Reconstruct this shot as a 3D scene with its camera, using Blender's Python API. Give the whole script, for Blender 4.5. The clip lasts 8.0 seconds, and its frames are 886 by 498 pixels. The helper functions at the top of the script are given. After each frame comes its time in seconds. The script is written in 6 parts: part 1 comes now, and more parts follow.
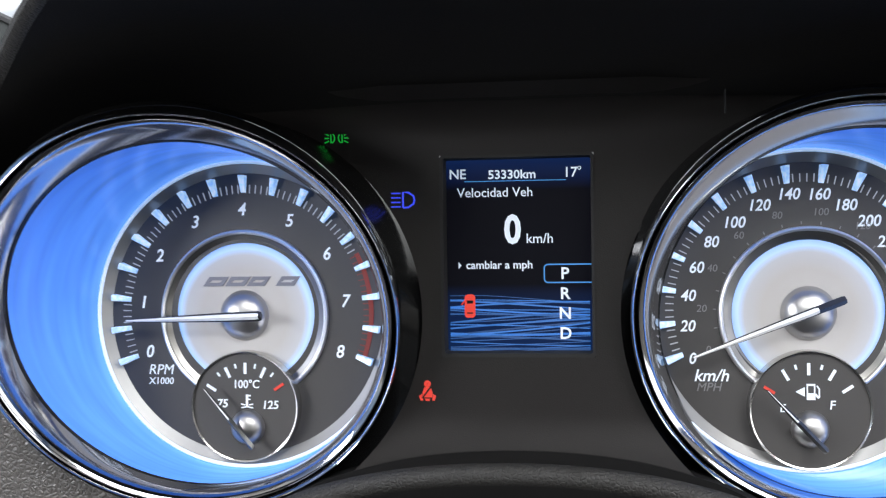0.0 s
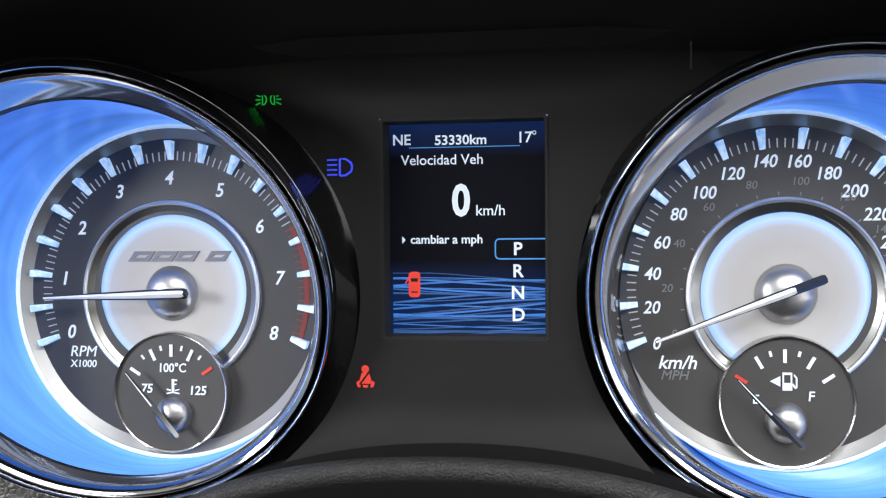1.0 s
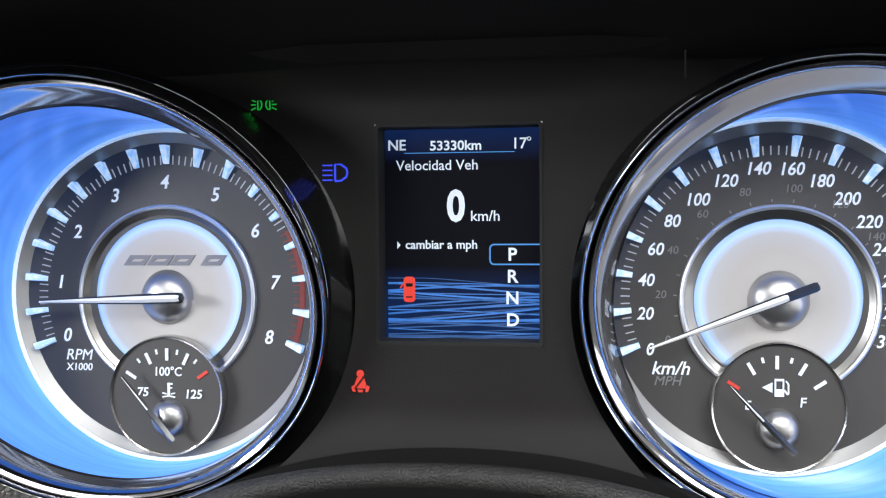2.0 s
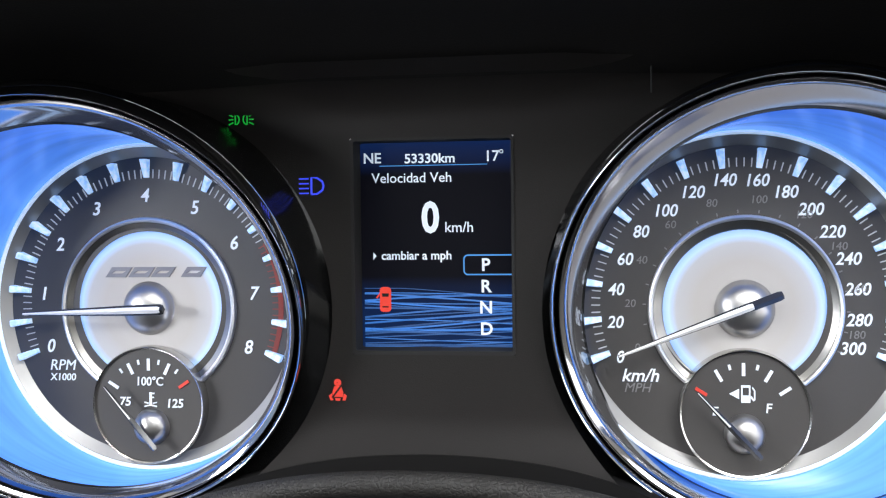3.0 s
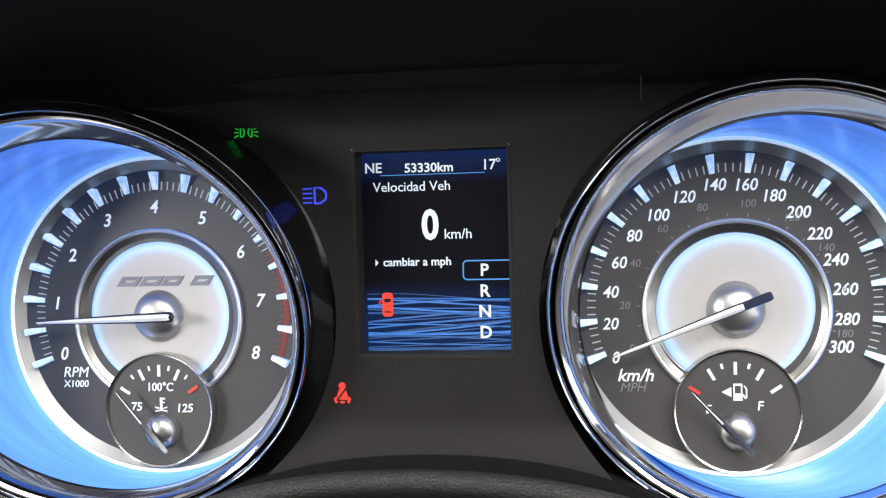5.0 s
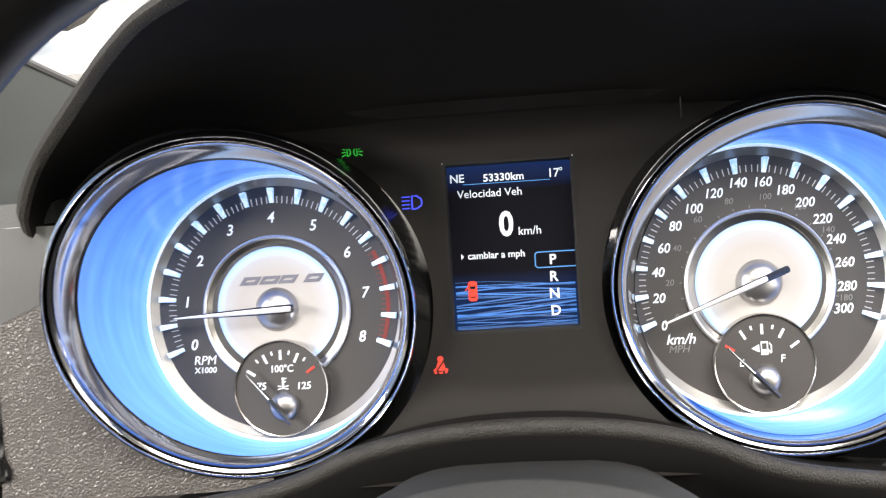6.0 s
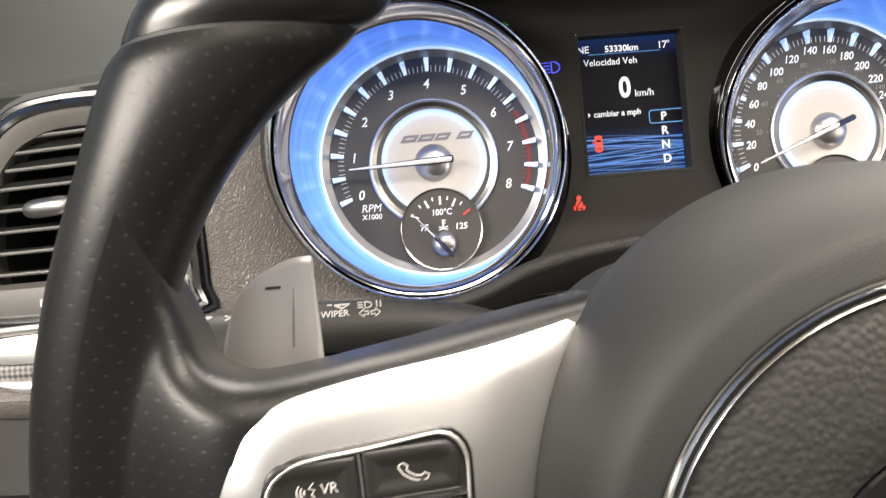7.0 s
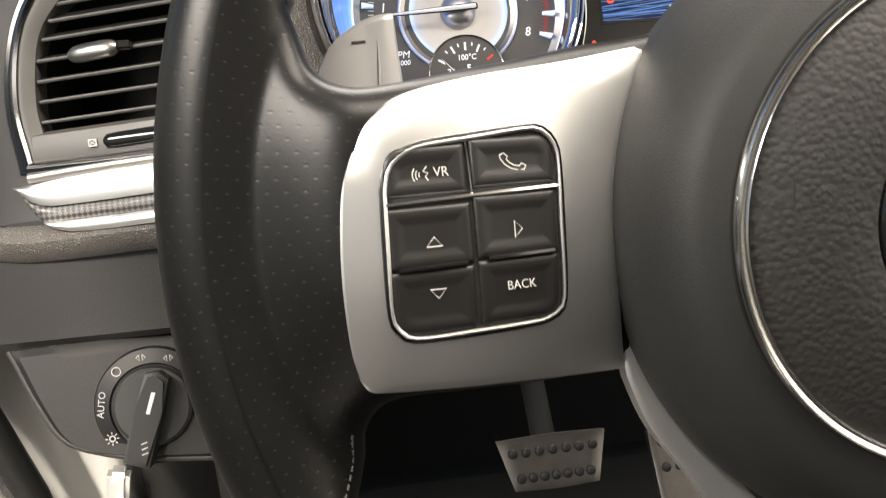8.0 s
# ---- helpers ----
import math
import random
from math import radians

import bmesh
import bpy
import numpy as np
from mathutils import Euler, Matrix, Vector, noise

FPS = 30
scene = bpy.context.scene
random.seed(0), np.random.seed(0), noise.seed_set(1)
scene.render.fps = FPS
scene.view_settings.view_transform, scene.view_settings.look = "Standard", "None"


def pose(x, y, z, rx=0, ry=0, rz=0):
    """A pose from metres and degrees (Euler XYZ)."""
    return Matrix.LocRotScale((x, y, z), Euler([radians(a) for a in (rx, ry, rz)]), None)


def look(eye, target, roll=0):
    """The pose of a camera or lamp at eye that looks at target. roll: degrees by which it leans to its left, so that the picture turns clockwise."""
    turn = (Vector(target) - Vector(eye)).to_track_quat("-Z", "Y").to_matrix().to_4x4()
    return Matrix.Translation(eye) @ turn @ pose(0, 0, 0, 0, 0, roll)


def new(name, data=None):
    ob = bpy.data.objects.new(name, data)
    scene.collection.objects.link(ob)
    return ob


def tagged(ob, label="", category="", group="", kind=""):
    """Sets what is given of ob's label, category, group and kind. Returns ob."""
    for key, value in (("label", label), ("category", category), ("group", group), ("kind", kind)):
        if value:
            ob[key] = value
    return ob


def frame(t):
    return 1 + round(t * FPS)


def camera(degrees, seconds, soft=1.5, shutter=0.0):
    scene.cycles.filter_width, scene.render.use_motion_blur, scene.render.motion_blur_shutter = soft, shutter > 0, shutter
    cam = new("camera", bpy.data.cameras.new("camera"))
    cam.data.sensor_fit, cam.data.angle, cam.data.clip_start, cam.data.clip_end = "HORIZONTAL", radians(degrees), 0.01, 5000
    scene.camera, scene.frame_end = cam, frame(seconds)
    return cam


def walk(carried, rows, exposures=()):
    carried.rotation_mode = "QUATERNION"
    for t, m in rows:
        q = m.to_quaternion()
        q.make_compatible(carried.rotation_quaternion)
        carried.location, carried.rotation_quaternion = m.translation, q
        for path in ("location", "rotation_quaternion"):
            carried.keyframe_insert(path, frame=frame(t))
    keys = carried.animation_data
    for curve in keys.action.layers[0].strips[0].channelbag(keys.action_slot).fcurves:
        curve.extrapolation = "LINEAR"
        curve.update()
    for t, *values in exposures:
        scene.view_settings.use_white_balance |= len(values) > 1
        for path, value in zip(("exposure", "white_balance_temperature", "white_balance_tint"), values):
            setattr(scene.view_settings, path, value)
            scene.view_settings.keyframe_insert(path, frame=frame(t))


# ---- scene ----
# the instruments lean back from the driver by this much; they and the path are laid out upright and turned
RAKE = pose(0, 0, 0, -26, 0, 0)
cam = camera(49.0, 8.0, soft=1.2, shutter=0.18)
PATH = [
    (0, (0.01600, -0.30414, 0.01897), (-0.2482, 1.6783, 0.0046), -0.78),
    (0.5, (0.03065, -0.27616, 0.01583), (-0.2495, 1.7031, -0.0479), 0.80),
    (1, (0.03640, -0.27376, 0.01248), (-0.2809, 1.7007, -0.0143), -0.46),
    (1.5, (0.03540, -0.27306, 0.01432), (-0.2763, 1.7021, -0.0236), -0.26),
    (3, (0.04397, -0.27941, 0.02222), (-0.2572, 1.6968, -0.0399), -0.72),
    (3.5, (0.04675, -0.28245, 0.02117), (-0.2571, 1.6937, -0.0306), -1.03),
    (4, (0.04895, -0.28375, 0.02046), (-0.2606, 1.6917, -0.0230), -1.19),
    (5.5, (0.04313, -0.29817, 0.02365), (-0.2650, 1.6775, -0.0163), -1.70),
    (6, (0.00583, -0.35614, 0.01099), (-0.1742, 1.6356, 0.0320), -3.42),
    (6.3, (-0.02513, -0.38550, -0.00481), (-0.1094, 1.6112, 0.0729), -3.58),
    (6.5, (-0.05171, -0.39899, -0.01731), (-0.0674, 1.5994, 0.0624), -3.73),
    (6.7, (-0.07547, -0.40962, -0.02704), (-0.0433, 1.5894, 0.0269), -4.11),
    (7, (-0.11091, -0.42139, -0.04614), (-0.0081, 1.5759, -0.0256), -4.94),
    (7.3, (-0.13685, -0.42721, -0.06937), (0.0180, 1.5667, -0.0510), -5.59),
    (7.5, (-0.14646, -0.43097, -0.08189), (0.0302, 1.5612, -0.0736), -5.52),
    (7.8, (-0.15580, -0.43816, -0.10132), (0.0511, 1.5511, -0.0917), -5.82),
    (8, (-0.15737, -0.44313, -0.11633), (0.0602, 1.5449, -0.0977), -6.26),
]
walk(cam, [(t, RAKE @ look(eye, target, roll)) for t, eye, target, roll in PATH],
     [(0, -0.17, 6000, 10), (4.0, -0.04, 6100, 10), (5.5, 0.26, 6500, 10), (6.0, 0.49, 6750, 11), (6.7, 0.40, 7050, 12), (7.3, 0.35, 7250, 12), (8.0, 0.14, 7200, 11)])

# ---- light ----
world = bpy.data.worlds.new("world")
scene.world = world
world.use_nodes = True
wn = world.node_tree.nodes
sky = wn.new("ShaderNodeTexSky")
sky.sky_type, sky.sun_disc = "NISHITA", False
sky.sun_elevation, sky.sun_rotation = radians(49), radians(194)
wn["Background"].inputs[1].default_value = 0.10
world.node_tree.links.new(sky.outputs[0], wn["Background"].inputs[0])

sun_data = bpy.data.lights.new("sun", "SUN")
sun_data.energy, sun_data.angle, sun_data.color = 4.5, radians(2), (1.0, 0.96, 0.9)
sun = new("sun", sun_data)
sun.matrix_world = look((0, 0, 3), (0.25, 1.0, 1.8))


def window_light(name, eye, target, w, h, power, colour=(1, 0.97, 0.93)):
    data = bpy.data.lights.new(name, "AREA")
    data.shape, data.size, data.size_y, data.energy, data.color = "RECTANGLE", w, h, power, colour
    ob = new(name, data)
    ob.matrix_world = look(eye, target)
    return ob


window_light("windscreen_light", (0.30, 0.42, 0.62), (0.05, -0.45, -0.10), 1.3, 0.7, 30, (1.0, 0.98, 0.95))
window_light("open_door_light", (-0.66, -0.45, 0.38), (0.2, -0.05, -0.05), 0.45, 0.15, 9.0, (1.0, 0.97, 0.93))
window_light("passenger_window_light", (1.22, -0.85, 0.36), (0.0, -0.20, -0.02), 1.6, 0.56, 12, (1.0, 0.94, 0.86))
# unseen sunroof, assumed and added to light the wheel from above
window_light("added_sunroof_light", (0.30, -0.40, 0.70), (0.30, -0.39, -0.10), 0.90, 0.42, 18, (1.0, 0.97, 0.92))
window_light("rear_window_light", (0.35, -2.3, 0.50), (0.1, 0, -0.05), 1.2, 0.4, 0.7, (1.0, 0.95, 0.89))


# ---- materials ----
def nodes_of(name):
    m = bpy.data.materials.new(name)
    m.use_nodes = True
    nt = m.node_tree
    return m, nt, nt.nodes["Principled BSDF"]


def link(nt, a, b):
    nt.links.new(a, b)


def math_node(nt, op, a, b=None, c=None):
    n = nt.nodes.new("ShaderNodeMath")
    n.operation = op
    for i, v in enumerate((a, b, c)):
        if v is None:
            continue
        if isinstance(v, (int, float)):
            n.inputs[i].default_value = v
        else:
            link(nt, v, n.inputs[i])
    return n.outputs[0]


def mix_colour(nt, fac, a, b):
    n = nt.nodes.new("ShaderNodeMix")
    n.data_type = "RGBA"
    for sock, v in ((n.inputs[0], fac), (n.inputs[6], a), (n.inputs[7], b)):
        if hasattr(v, "default_value"):
            link(nt, v, sock)
        elif isinstance(v, (int, float)):
            sock.default_value = v
        else:
            sock.default_value = (*v, 1)
    return n.outputs[2]


def surface(name, colour, rough=0.5, metal=0.0, vary=0.15, stain=40, grain=900, bump=0.0, pebble=0.0, cell=600,
            spread=0.12, coat=0.0, spec=0.5, soft=False):
    """A solid surface with stains, grain, bump and, for leather, pebbles."""
    m, nt, bsdf = nodes_of(name)
    co = nt.nodes.new("ShaderNodeTexCoord").outputs["Object"]
    big, small = nt.nodes.new("ShaderNodeTexNoise"), nt.nodes.new("ShaderNodeTexNoise")
    big.inputs["Scale"].default_value, big.inputs["Detail"].default_value = stain, 5
    small.inputs["Scale"].default_value, small.inputs["Detail"].default_value = grain, 3
    link(nt, co, big.inputs["Vector"]), link(nt, co, small.inputs["Vector"])
    both = math_node(nt, "ADD", math_node(nt, "MULTIPLY", big.outputs[0], 0.6), math_node(nt, "MULTIPLY", small.outputs[0], 0.4))
    low, high = [tuple(c * k for c in colour) for k in (1 - vary, 1 + vary)]
    link(nt, mix_colour(nt, both, low, high), bsdf.inputs["Base Color"])
    link(nt, math_node(nt, "MULTIPLY_ADD", both, spread, rough - spread / 2), bsdf.inputs["Roughness"])
    bsdf.inputs["Metallic"].default_value, bsdf.inputs["Coat Weight"].default_value = metal, coat
    bsdf.inputs["Specular IOR Level"].default_value = spec
    height = math_node(nt, "MULTIPLY", small.outputs[0], bump)
    if pebble:
        vor = nt.nodes.new("ShaderNodeTexVoronoi")
        vor.feature, vor.inputs["Scale"].default_value = "SMOOTH_F1" if soft else "DISTANCE_TO_EDGE", cell
        link(nt, co, vor.inputs["Vector"])
        if soft:
            vor.inputs["Smoothness"].default_value = 0.5
            cells = math_node(nt, "MULTIPLY", vor.outputs["Distance"], -1.0)
        else:
            cells = math_node(nt, "SMOOTH_MIN", vor.outputs["Distance"], 0.22, 0.20)
        height = math_node(nt, "MULTIPLY_ADD", cells, pebble, height)
    if bump or pebble:
        b = nt.nodes.new("ShaderNodeBump")
        b.inputs["Distance"].default_value, b.inputs["Strength"].default_value = 0.0004, 1.0
        link(nt, height, b.inputs["Height"]), link(nt, b.outputs[0], bsdf.inputs["Normal"])
    return m


def glow(name, colour, strength, base=(0.02, 0.02, 0.02), rough=0.5):
    m, nt, bsdf = nodes_of(name)
    bsdf.inputs["Base Color"].default_value = (*base, 1)
    bsdf.inputs["Roughness"].default_value = rough
    bsdf.inputs["Emission Color"].default_value = (*colour, 1)
    bsdf.inputs["Emission Strength"].default_value = strength
    return m


def frosted(name, low, high, strength):
    """Plastic lit from below; noise in the glow paints streaked facet highlights."""
    m = glow(name, high, strength, (0.5, 0.6, 0.7), 0.22)
    nt = m.node_tree
    noise_t = nt.nodes.new("ShaderNodeTexNoise")
    noise_t.inputs["Scale"].default_value, noise_t.inputs["Detail"].default_value = 620, 2
    link(nt, nt.nodes.new("ShaderNodeTexCoord").outputs["Object"], noise_t.inputs["Vector"])
    f = nt.nodes.new("ShaderNodeMapRange")
    f.inputs[1].default_value, f.inputs[2].default_value = 0.36, 0.62
    link(nt, noise_t.outputs[0], f.inputs[0])
    link(nt, mix_colour(nt, f.outputs[0], low, high), nt.nodes["Principled BSDF"].inputs["Emission Color"])
    return m


def perforated(name, colour, rough, spec=0.38):
    """Leather with a staggered grid of fine punched holes, laid out along the UV map in metres."""
    m, nt, bsdf = nodes_of(name)
    tex = nt.nodes.new("ShaderNodeTexCoord")
    uv = nt.nodes.new("ShaderNodeSeparateXYZ")
    link(nt, tex.outputs["UV"], uv.inputs[0])
    u = math_node(nt, "DIVIDE", uv.outputs[0], 0.0050)
    v = math_node(nt, "DIVIDE", uv.outputs[1], 0.0036)
    row = math_node(nt, "FLOOR", v)
    shift = math_node(nt, "MULTIPLY", math_node(nt, "MODULO", row, 2.0), 0.5)
    fu = math_node(nt, "SUBTRACT", math_node(nt, "FRACT", math_node(nt, "ADD", u, shift)), 0.5)
    fv = math_node(nt, "SUBTRACT", math_node(nt, "FRACT", v), 0.5)
    d = math_node(nt, "SQRT", math_node(nt, "ADD", math_node(nt, "MULTIPLY", math_node(nt, "MULTIPLY", fu, fu), 0.6),
                                        math_node(nt, "MULTIPLY", fv, fv)))
    hole = math_node(nt, "LESS_THAN", d, 0.068)
    dent = math_node(nt, "SMOOTH_MAX", math_node(nt, "MULTIPLY", d, -1.0), -0.15, 0.05)
    noise_t = nt.nodes.new("ShaderNodeTexNoise")
    noise_t.inputs["Scale"].default_value, noise_t.inputs["Detail"].default_value = 60, 6
    link(nt, tex.outputs["Object"], noise_t.inputs["Vector"])
    fine = nt.nodes.new("ShaderNodeTexVoronoi")
    fine.inputs["Scale"].default_value = 1400
    link(nt, tex.outputs["Object"], fine.inputs["Vector"])
    base = mix_colour(nt, noise_t.outputs[0], tuple(c * 0.8 for c in colour), tuple(c * 1.25 for c in colour))
    link(nt, mix_colour(nt, hole, base, (0.022, 0.021, 0.02)), bsdf.inputs["Base Color"])
    link(nt, math_node(nt, "MULTIPLY_ADD", noise_t.outputs[0], 0.08, rough - 0.04), bsdf.inputs["Roughness"])
    bsdf.inputs["Specular IOR Level"].default_value = spec
    b = nt.nodes.new("ShaderNodeBump")
    b.inputs["Distance"].default_value, b.inputs["Strength"].default_value = 0.0006, 1.0
    h = math_node(nt, "SUBTRACT", math_node(nt, "MULTIPLY", fine.outputs[0], 0.02), math_node(nt, "MULTIPLY", dent, 0.5))
    link(nt, h, b.inputs["Height"]), link(nt, b.outputs[0], bsdf.inputs["Normal"])
    return m


def carbon(name):
    m, nt, bsdf = nodes_of(name)
    co = nt.nodes.new("ShaderNodeTexCoord").outputs["Object"]
    mp = nt.nodes.new("ShaderNodeMapping")
    mp.inputs["Rotation"].default_value, mp.inputs["Scale"].default_value = (0, radians(45), 0), (1, 0, 1)
    link(nt, co, mp.inputs[0])
    ck = nt.nodes.new("ShaderNodeTexChecker")
    ck.inputs["Scale"].default_value = 560
    ck.inputs[1].default_value, ck.inputs[2].default_value = (0.02, 0.02, 0.02, 1), (0.12, 0.115, 0.11, 1)
    link(nt, mp.outputs[0], ck.inputs[0])
    link(nt, ck.outputs[0], bsdf.inputs["Base Color"])
    bsdf.inputs["Roughness"].default_value, bsdf.inputs["Coat Weight"].default_value = 0.5, 0.15
    return m


def light_wall(name):
    """Backlit blue plastic, whiter close to the lamp ring at the dial's edge."""
    m, nt, bsdf = nodes_of(name)
    co = nt.nodes.new("ShaderNodeTexCoord").outputs["UV"]
    xyz = nt.nodes.new("ShaderNodeSeparateXYZ")
    link(nt, co, xyz.inputs[0])
    ramp = nt.nodes.new("ShaderNodeValToRGB")
    el = ramp.color_ramp.elements
    el[0].position, el[0].color = 0.0, (0.17, 0.40, 1.0, 1)
    el[1].position, el[1].color = 1.0, (0.06, 0.20, 0.93, 1)
    mid = el.new(0.15)
    mid.color = (0.11, 0.31, 1.0, 1)
    link(nt, xyz.outputs[1], ramp.inputs[0])
    wave = nt.nodes.new("ShaderNodeTexNoise")
    wave.inputs["Scale"].default_value, wave.inputs["Detail"].default_value = 9, 1
    link(nt, co, wave.inputs["Vector"])
    link(nt, ramp.outputs[0], bsdf.inputs["Emission Color"])
    place = nt.nodes.new("ShaderNodeSeparateXYZ")
    link(nt, nt.nodes.new("ShaderNodeTexCoord").outputs["Object"], place.inputs[0])
    foot = math_node(nt, "MULTIPLY_ADD", place.outputs[2], -4.5, 1.02)  # the lamps sit at the foot of the tube
    link(nt, math_node(nt, "MULTIPLY", math_node(nt, "MULTIPLY_ADD", wave.outputs[0], 0.8, 0.38), foot), bsdf.inputs["Emission Strength"])
    bsdf.inputs["Base Color"].default_value = (0.08, 0.19, 0.45, 1)
    bsdf.inputs["Roughness"].default_value = 0.22
    return m


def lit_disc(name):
    """Satin white dial centre; blue edge light and grey fill painted as emission."""
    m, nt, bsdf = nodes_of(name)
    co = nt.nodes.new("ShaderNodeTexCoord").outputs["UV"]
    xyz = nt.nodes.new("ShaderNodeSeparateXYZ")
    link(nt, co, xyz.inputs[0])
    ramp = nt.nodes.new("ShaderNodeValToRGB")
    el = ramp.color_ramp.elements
    # grey glow brightens the middle beyond the light that falls on it
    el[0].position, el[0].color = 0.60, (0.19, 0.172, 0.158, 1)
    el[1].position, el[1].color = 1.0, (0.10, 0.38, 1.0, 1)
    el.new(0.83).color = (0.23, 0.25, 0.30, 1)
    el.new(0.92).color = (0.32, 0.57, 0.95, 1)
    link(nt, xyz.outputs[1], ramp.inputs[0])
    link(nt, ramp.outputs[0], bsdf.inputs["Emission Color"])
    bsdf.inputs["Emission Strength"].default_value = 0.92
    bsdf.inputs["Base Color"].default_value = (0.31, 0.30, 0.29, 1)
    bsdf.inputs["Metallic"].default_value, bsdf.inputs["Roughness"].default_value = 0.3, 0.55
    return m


CHROME = surface("chrome", (0.82, 0.82, 0.83), 0.08, 1.0, vary=0.04, spread=0.04)
# polished chrome, its colour lowered for the dark hood it mirrors
BEZEL_INNER = surface("bezel_chrome_dimmed", (0.45, 0.45, 0.47), 0.09, 1.0, vary=0.04, spread=0.04)
RING = surface("ring_polished", (0.58, 0.57, 0.55), 0.18, 1.0, vary=0.04, spread=0.05)
# bright top face of the chrome needles, painted as a white ridge
NEEDLE_LIT = surface("needle_lit_top", (0.80, 0.79, 0.77), 0.5, 0.1, vary=0.03)
CHROME_DARK = surface("dark_chrome", (0.22, 0.22, 0.23), 0.2, 1.0, vary=0.06)
SATIN = surface("satin_silver", (0.88, 0.87, 0.85), 0.40, 1.0, vary=0.05, grain=2500, bump=0.03)
TRIM = surface("dull_trim_metal", (0.50, 0.48, 0.45), 0.42, 1.0, vary=0.05)
SWITCH_BLACK = surface("switch_black", (0.0045, 0.0045, 0.0045), 0.45, 0.0, vary=0.1, spec=0.3)
SATIN_GREY = surface("satin_grey_metal", (0.33, 0.32, 0.30), 0.3, 1.0, vary=0.05)
PADDLE = surface("paddle_silver", (0.44, 0.43, 0.42), 0.42, 0.8, vary=0.06, grain=2500, bump=0.03)
# needle bodies, their shaded underside put into a dark colour
NEEDLE = surface("needle_shaded_chrome", (0.06, 0.06, 0.06), 0.18, 0.6, vary=0.03)
COLLAR = surface("dial_collar_metal", (0.30, 0.295, 0.285), 0.42, 0.85, vary=0.05)
HOUSING = surface("bezel_black", (0.005, 0.005, 0.005), 0.20, 0.0, vary=0.1, spec=0.4)
THREAD = surface("grey_thread", (0.06, 0.057, 0.054), 0.8)
DOME = surface("needle_cap", (0.42, 0.41, 0.40), 0.38, 1.0, vary=0.02, spread=0.02)
SHROUD = surface("column_plastic", (0.019, 0.019, 0.0185), 0.68, 0.0, vary=0.1, grain=1500, bump=0.1)
COWL = surface("cowl_plastic", (0.021, 0.0195, 0.0175), 0.55, 0.0, vary=0.12, grain=1500, bump=0.15, pebble=1.6, cell=800, spec=0.38)
DIAL = surface("dial_grey", (0.052, 0.049, 0.047), 0.42, 0.0, vary=0.12, grain=3000, bump=0.05)
PANEL = surface("cluster_plastic", (0.0135, 0.0120, 0.0110), 0.62, 0.0, vary=0.15, grain=2500, bump=0.15, spec=0.2)
HOOD = surface("hood_plastic", (0.0070, 0.0066, 0.0063), 0.75, 0.0, vary=0.15, grain=1600, bump=0.2, spec=0.15)
BLACK = surface("gloss_black", (0.006, 0.006, 0.006), 0.12, 0.0, vary=0.1)
RUBBER = surface("black_rubber", (0.010, 0.010, 0.010), 0.6)
DASH = surface("dash_soft_plastic", (0.0185, 0.0178, 0.017), 0.58, 0.0, vary=0.1, grain=1500, bump=0.25)
KNEE = surface("knee_plastic", (0.0095, 0.0091, 0.0087), 0.65, 0.0, vary=0.1, grain=1500, bump=0.25, spec=0.35)
DASH_TOP = surface("dash_top_plastic", (0.034, 0.035, 0.033), 0.6, 0.0, vary=0.1, grain=1200, bump=0.3)
PAD = surface("dash_pad", (0.013, 0.0148, 0.0135), 0.75, 0.0, vary=0.12, grain=1500, bump=0.25, spec=0.2)
DASH_GRAIN = surface("dash_leather_grain", (0.074, 0.067, 0.061), 0.40, 0.0, vary=0.10, grain=1500, bump=0.2, pebble=3.0, cell=700)
HUB = surface("hub_vinyl", (0.0130, 0.0125, 0.0118), 0.62, 0.0, vary=0.1, grain=1500, bump=0.15, pebble=0.85, cell=600, spec=0.38, soft=True)
# smoother than the face; its greener tone stands for reflected windscreen sky
HUB_FLANK = surface("hub_flank_vinyl", (0.0085, 0.0090, 0.0087), 0.62, 0.0, vary=0.08, grain=1800, bump=0.05, pebble=0.4, cell=1000, spec=0.42)
LEATHER = surface("smooth_leather", (0.006, 0.0056, 0.0052), 0.28, 0.0, vary=0.15, grain=1200, bump=0.05, spec=0.42, spread=0.04)
GRIP = perforated("perforated_leather", (0.0054, 0.0052, 0.0049), 0.37, 0.30)
BUTTON = surface("button_plastic", (0.011, 0.0105, 0.010), 0.42, 0.0, vary=0.1, grain=3000, bump=0.1)
VENT = surface("vent_plastic", (0.070, 0.067, 0.063), 0.45, 0.0, vary=0.08, grain=2500, bump=0.1)
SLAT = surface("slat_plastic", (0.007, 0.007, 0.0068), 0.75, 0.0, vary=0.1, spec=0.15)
# near-black colour for the shadow between face plate and cowl
GROOVE_SHADE = surface("groove_shade", (0.0055, 0.0052, 0.005), 0.9, spec=0.12)
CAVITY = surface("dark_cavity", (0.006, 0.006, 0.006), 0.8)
PEDAL = surface("pedal_metal", (0.15, 0.14, 0.13), 0.42, 1.0, vary=0.3, stain=120, spread=0.2)
CARBON = carbon("carbon_weave")
BLUE = light_wall("backlit_blue")
DISC = lit_disc("glowing_dial_centre")
EDGE = glow("lamp_ring", (0.55, 0.75, 1.0), 0.47, (0.8, 0.8, 0.8), 0.25)
TICK = frosted("lit_tick", (0.20, 0.46, 0.90), (0.78, 0.93, 1.0), 0.62)
WHITE = glow("lit_white", (0.77, 0.88, 1.0), 0.58, (0.5, 0.5, 0.5))
SOFT = glow("lit_soft_white", (0.8, 0.85, 0.9), 0.3, (0.3, 0.3, 0.3))
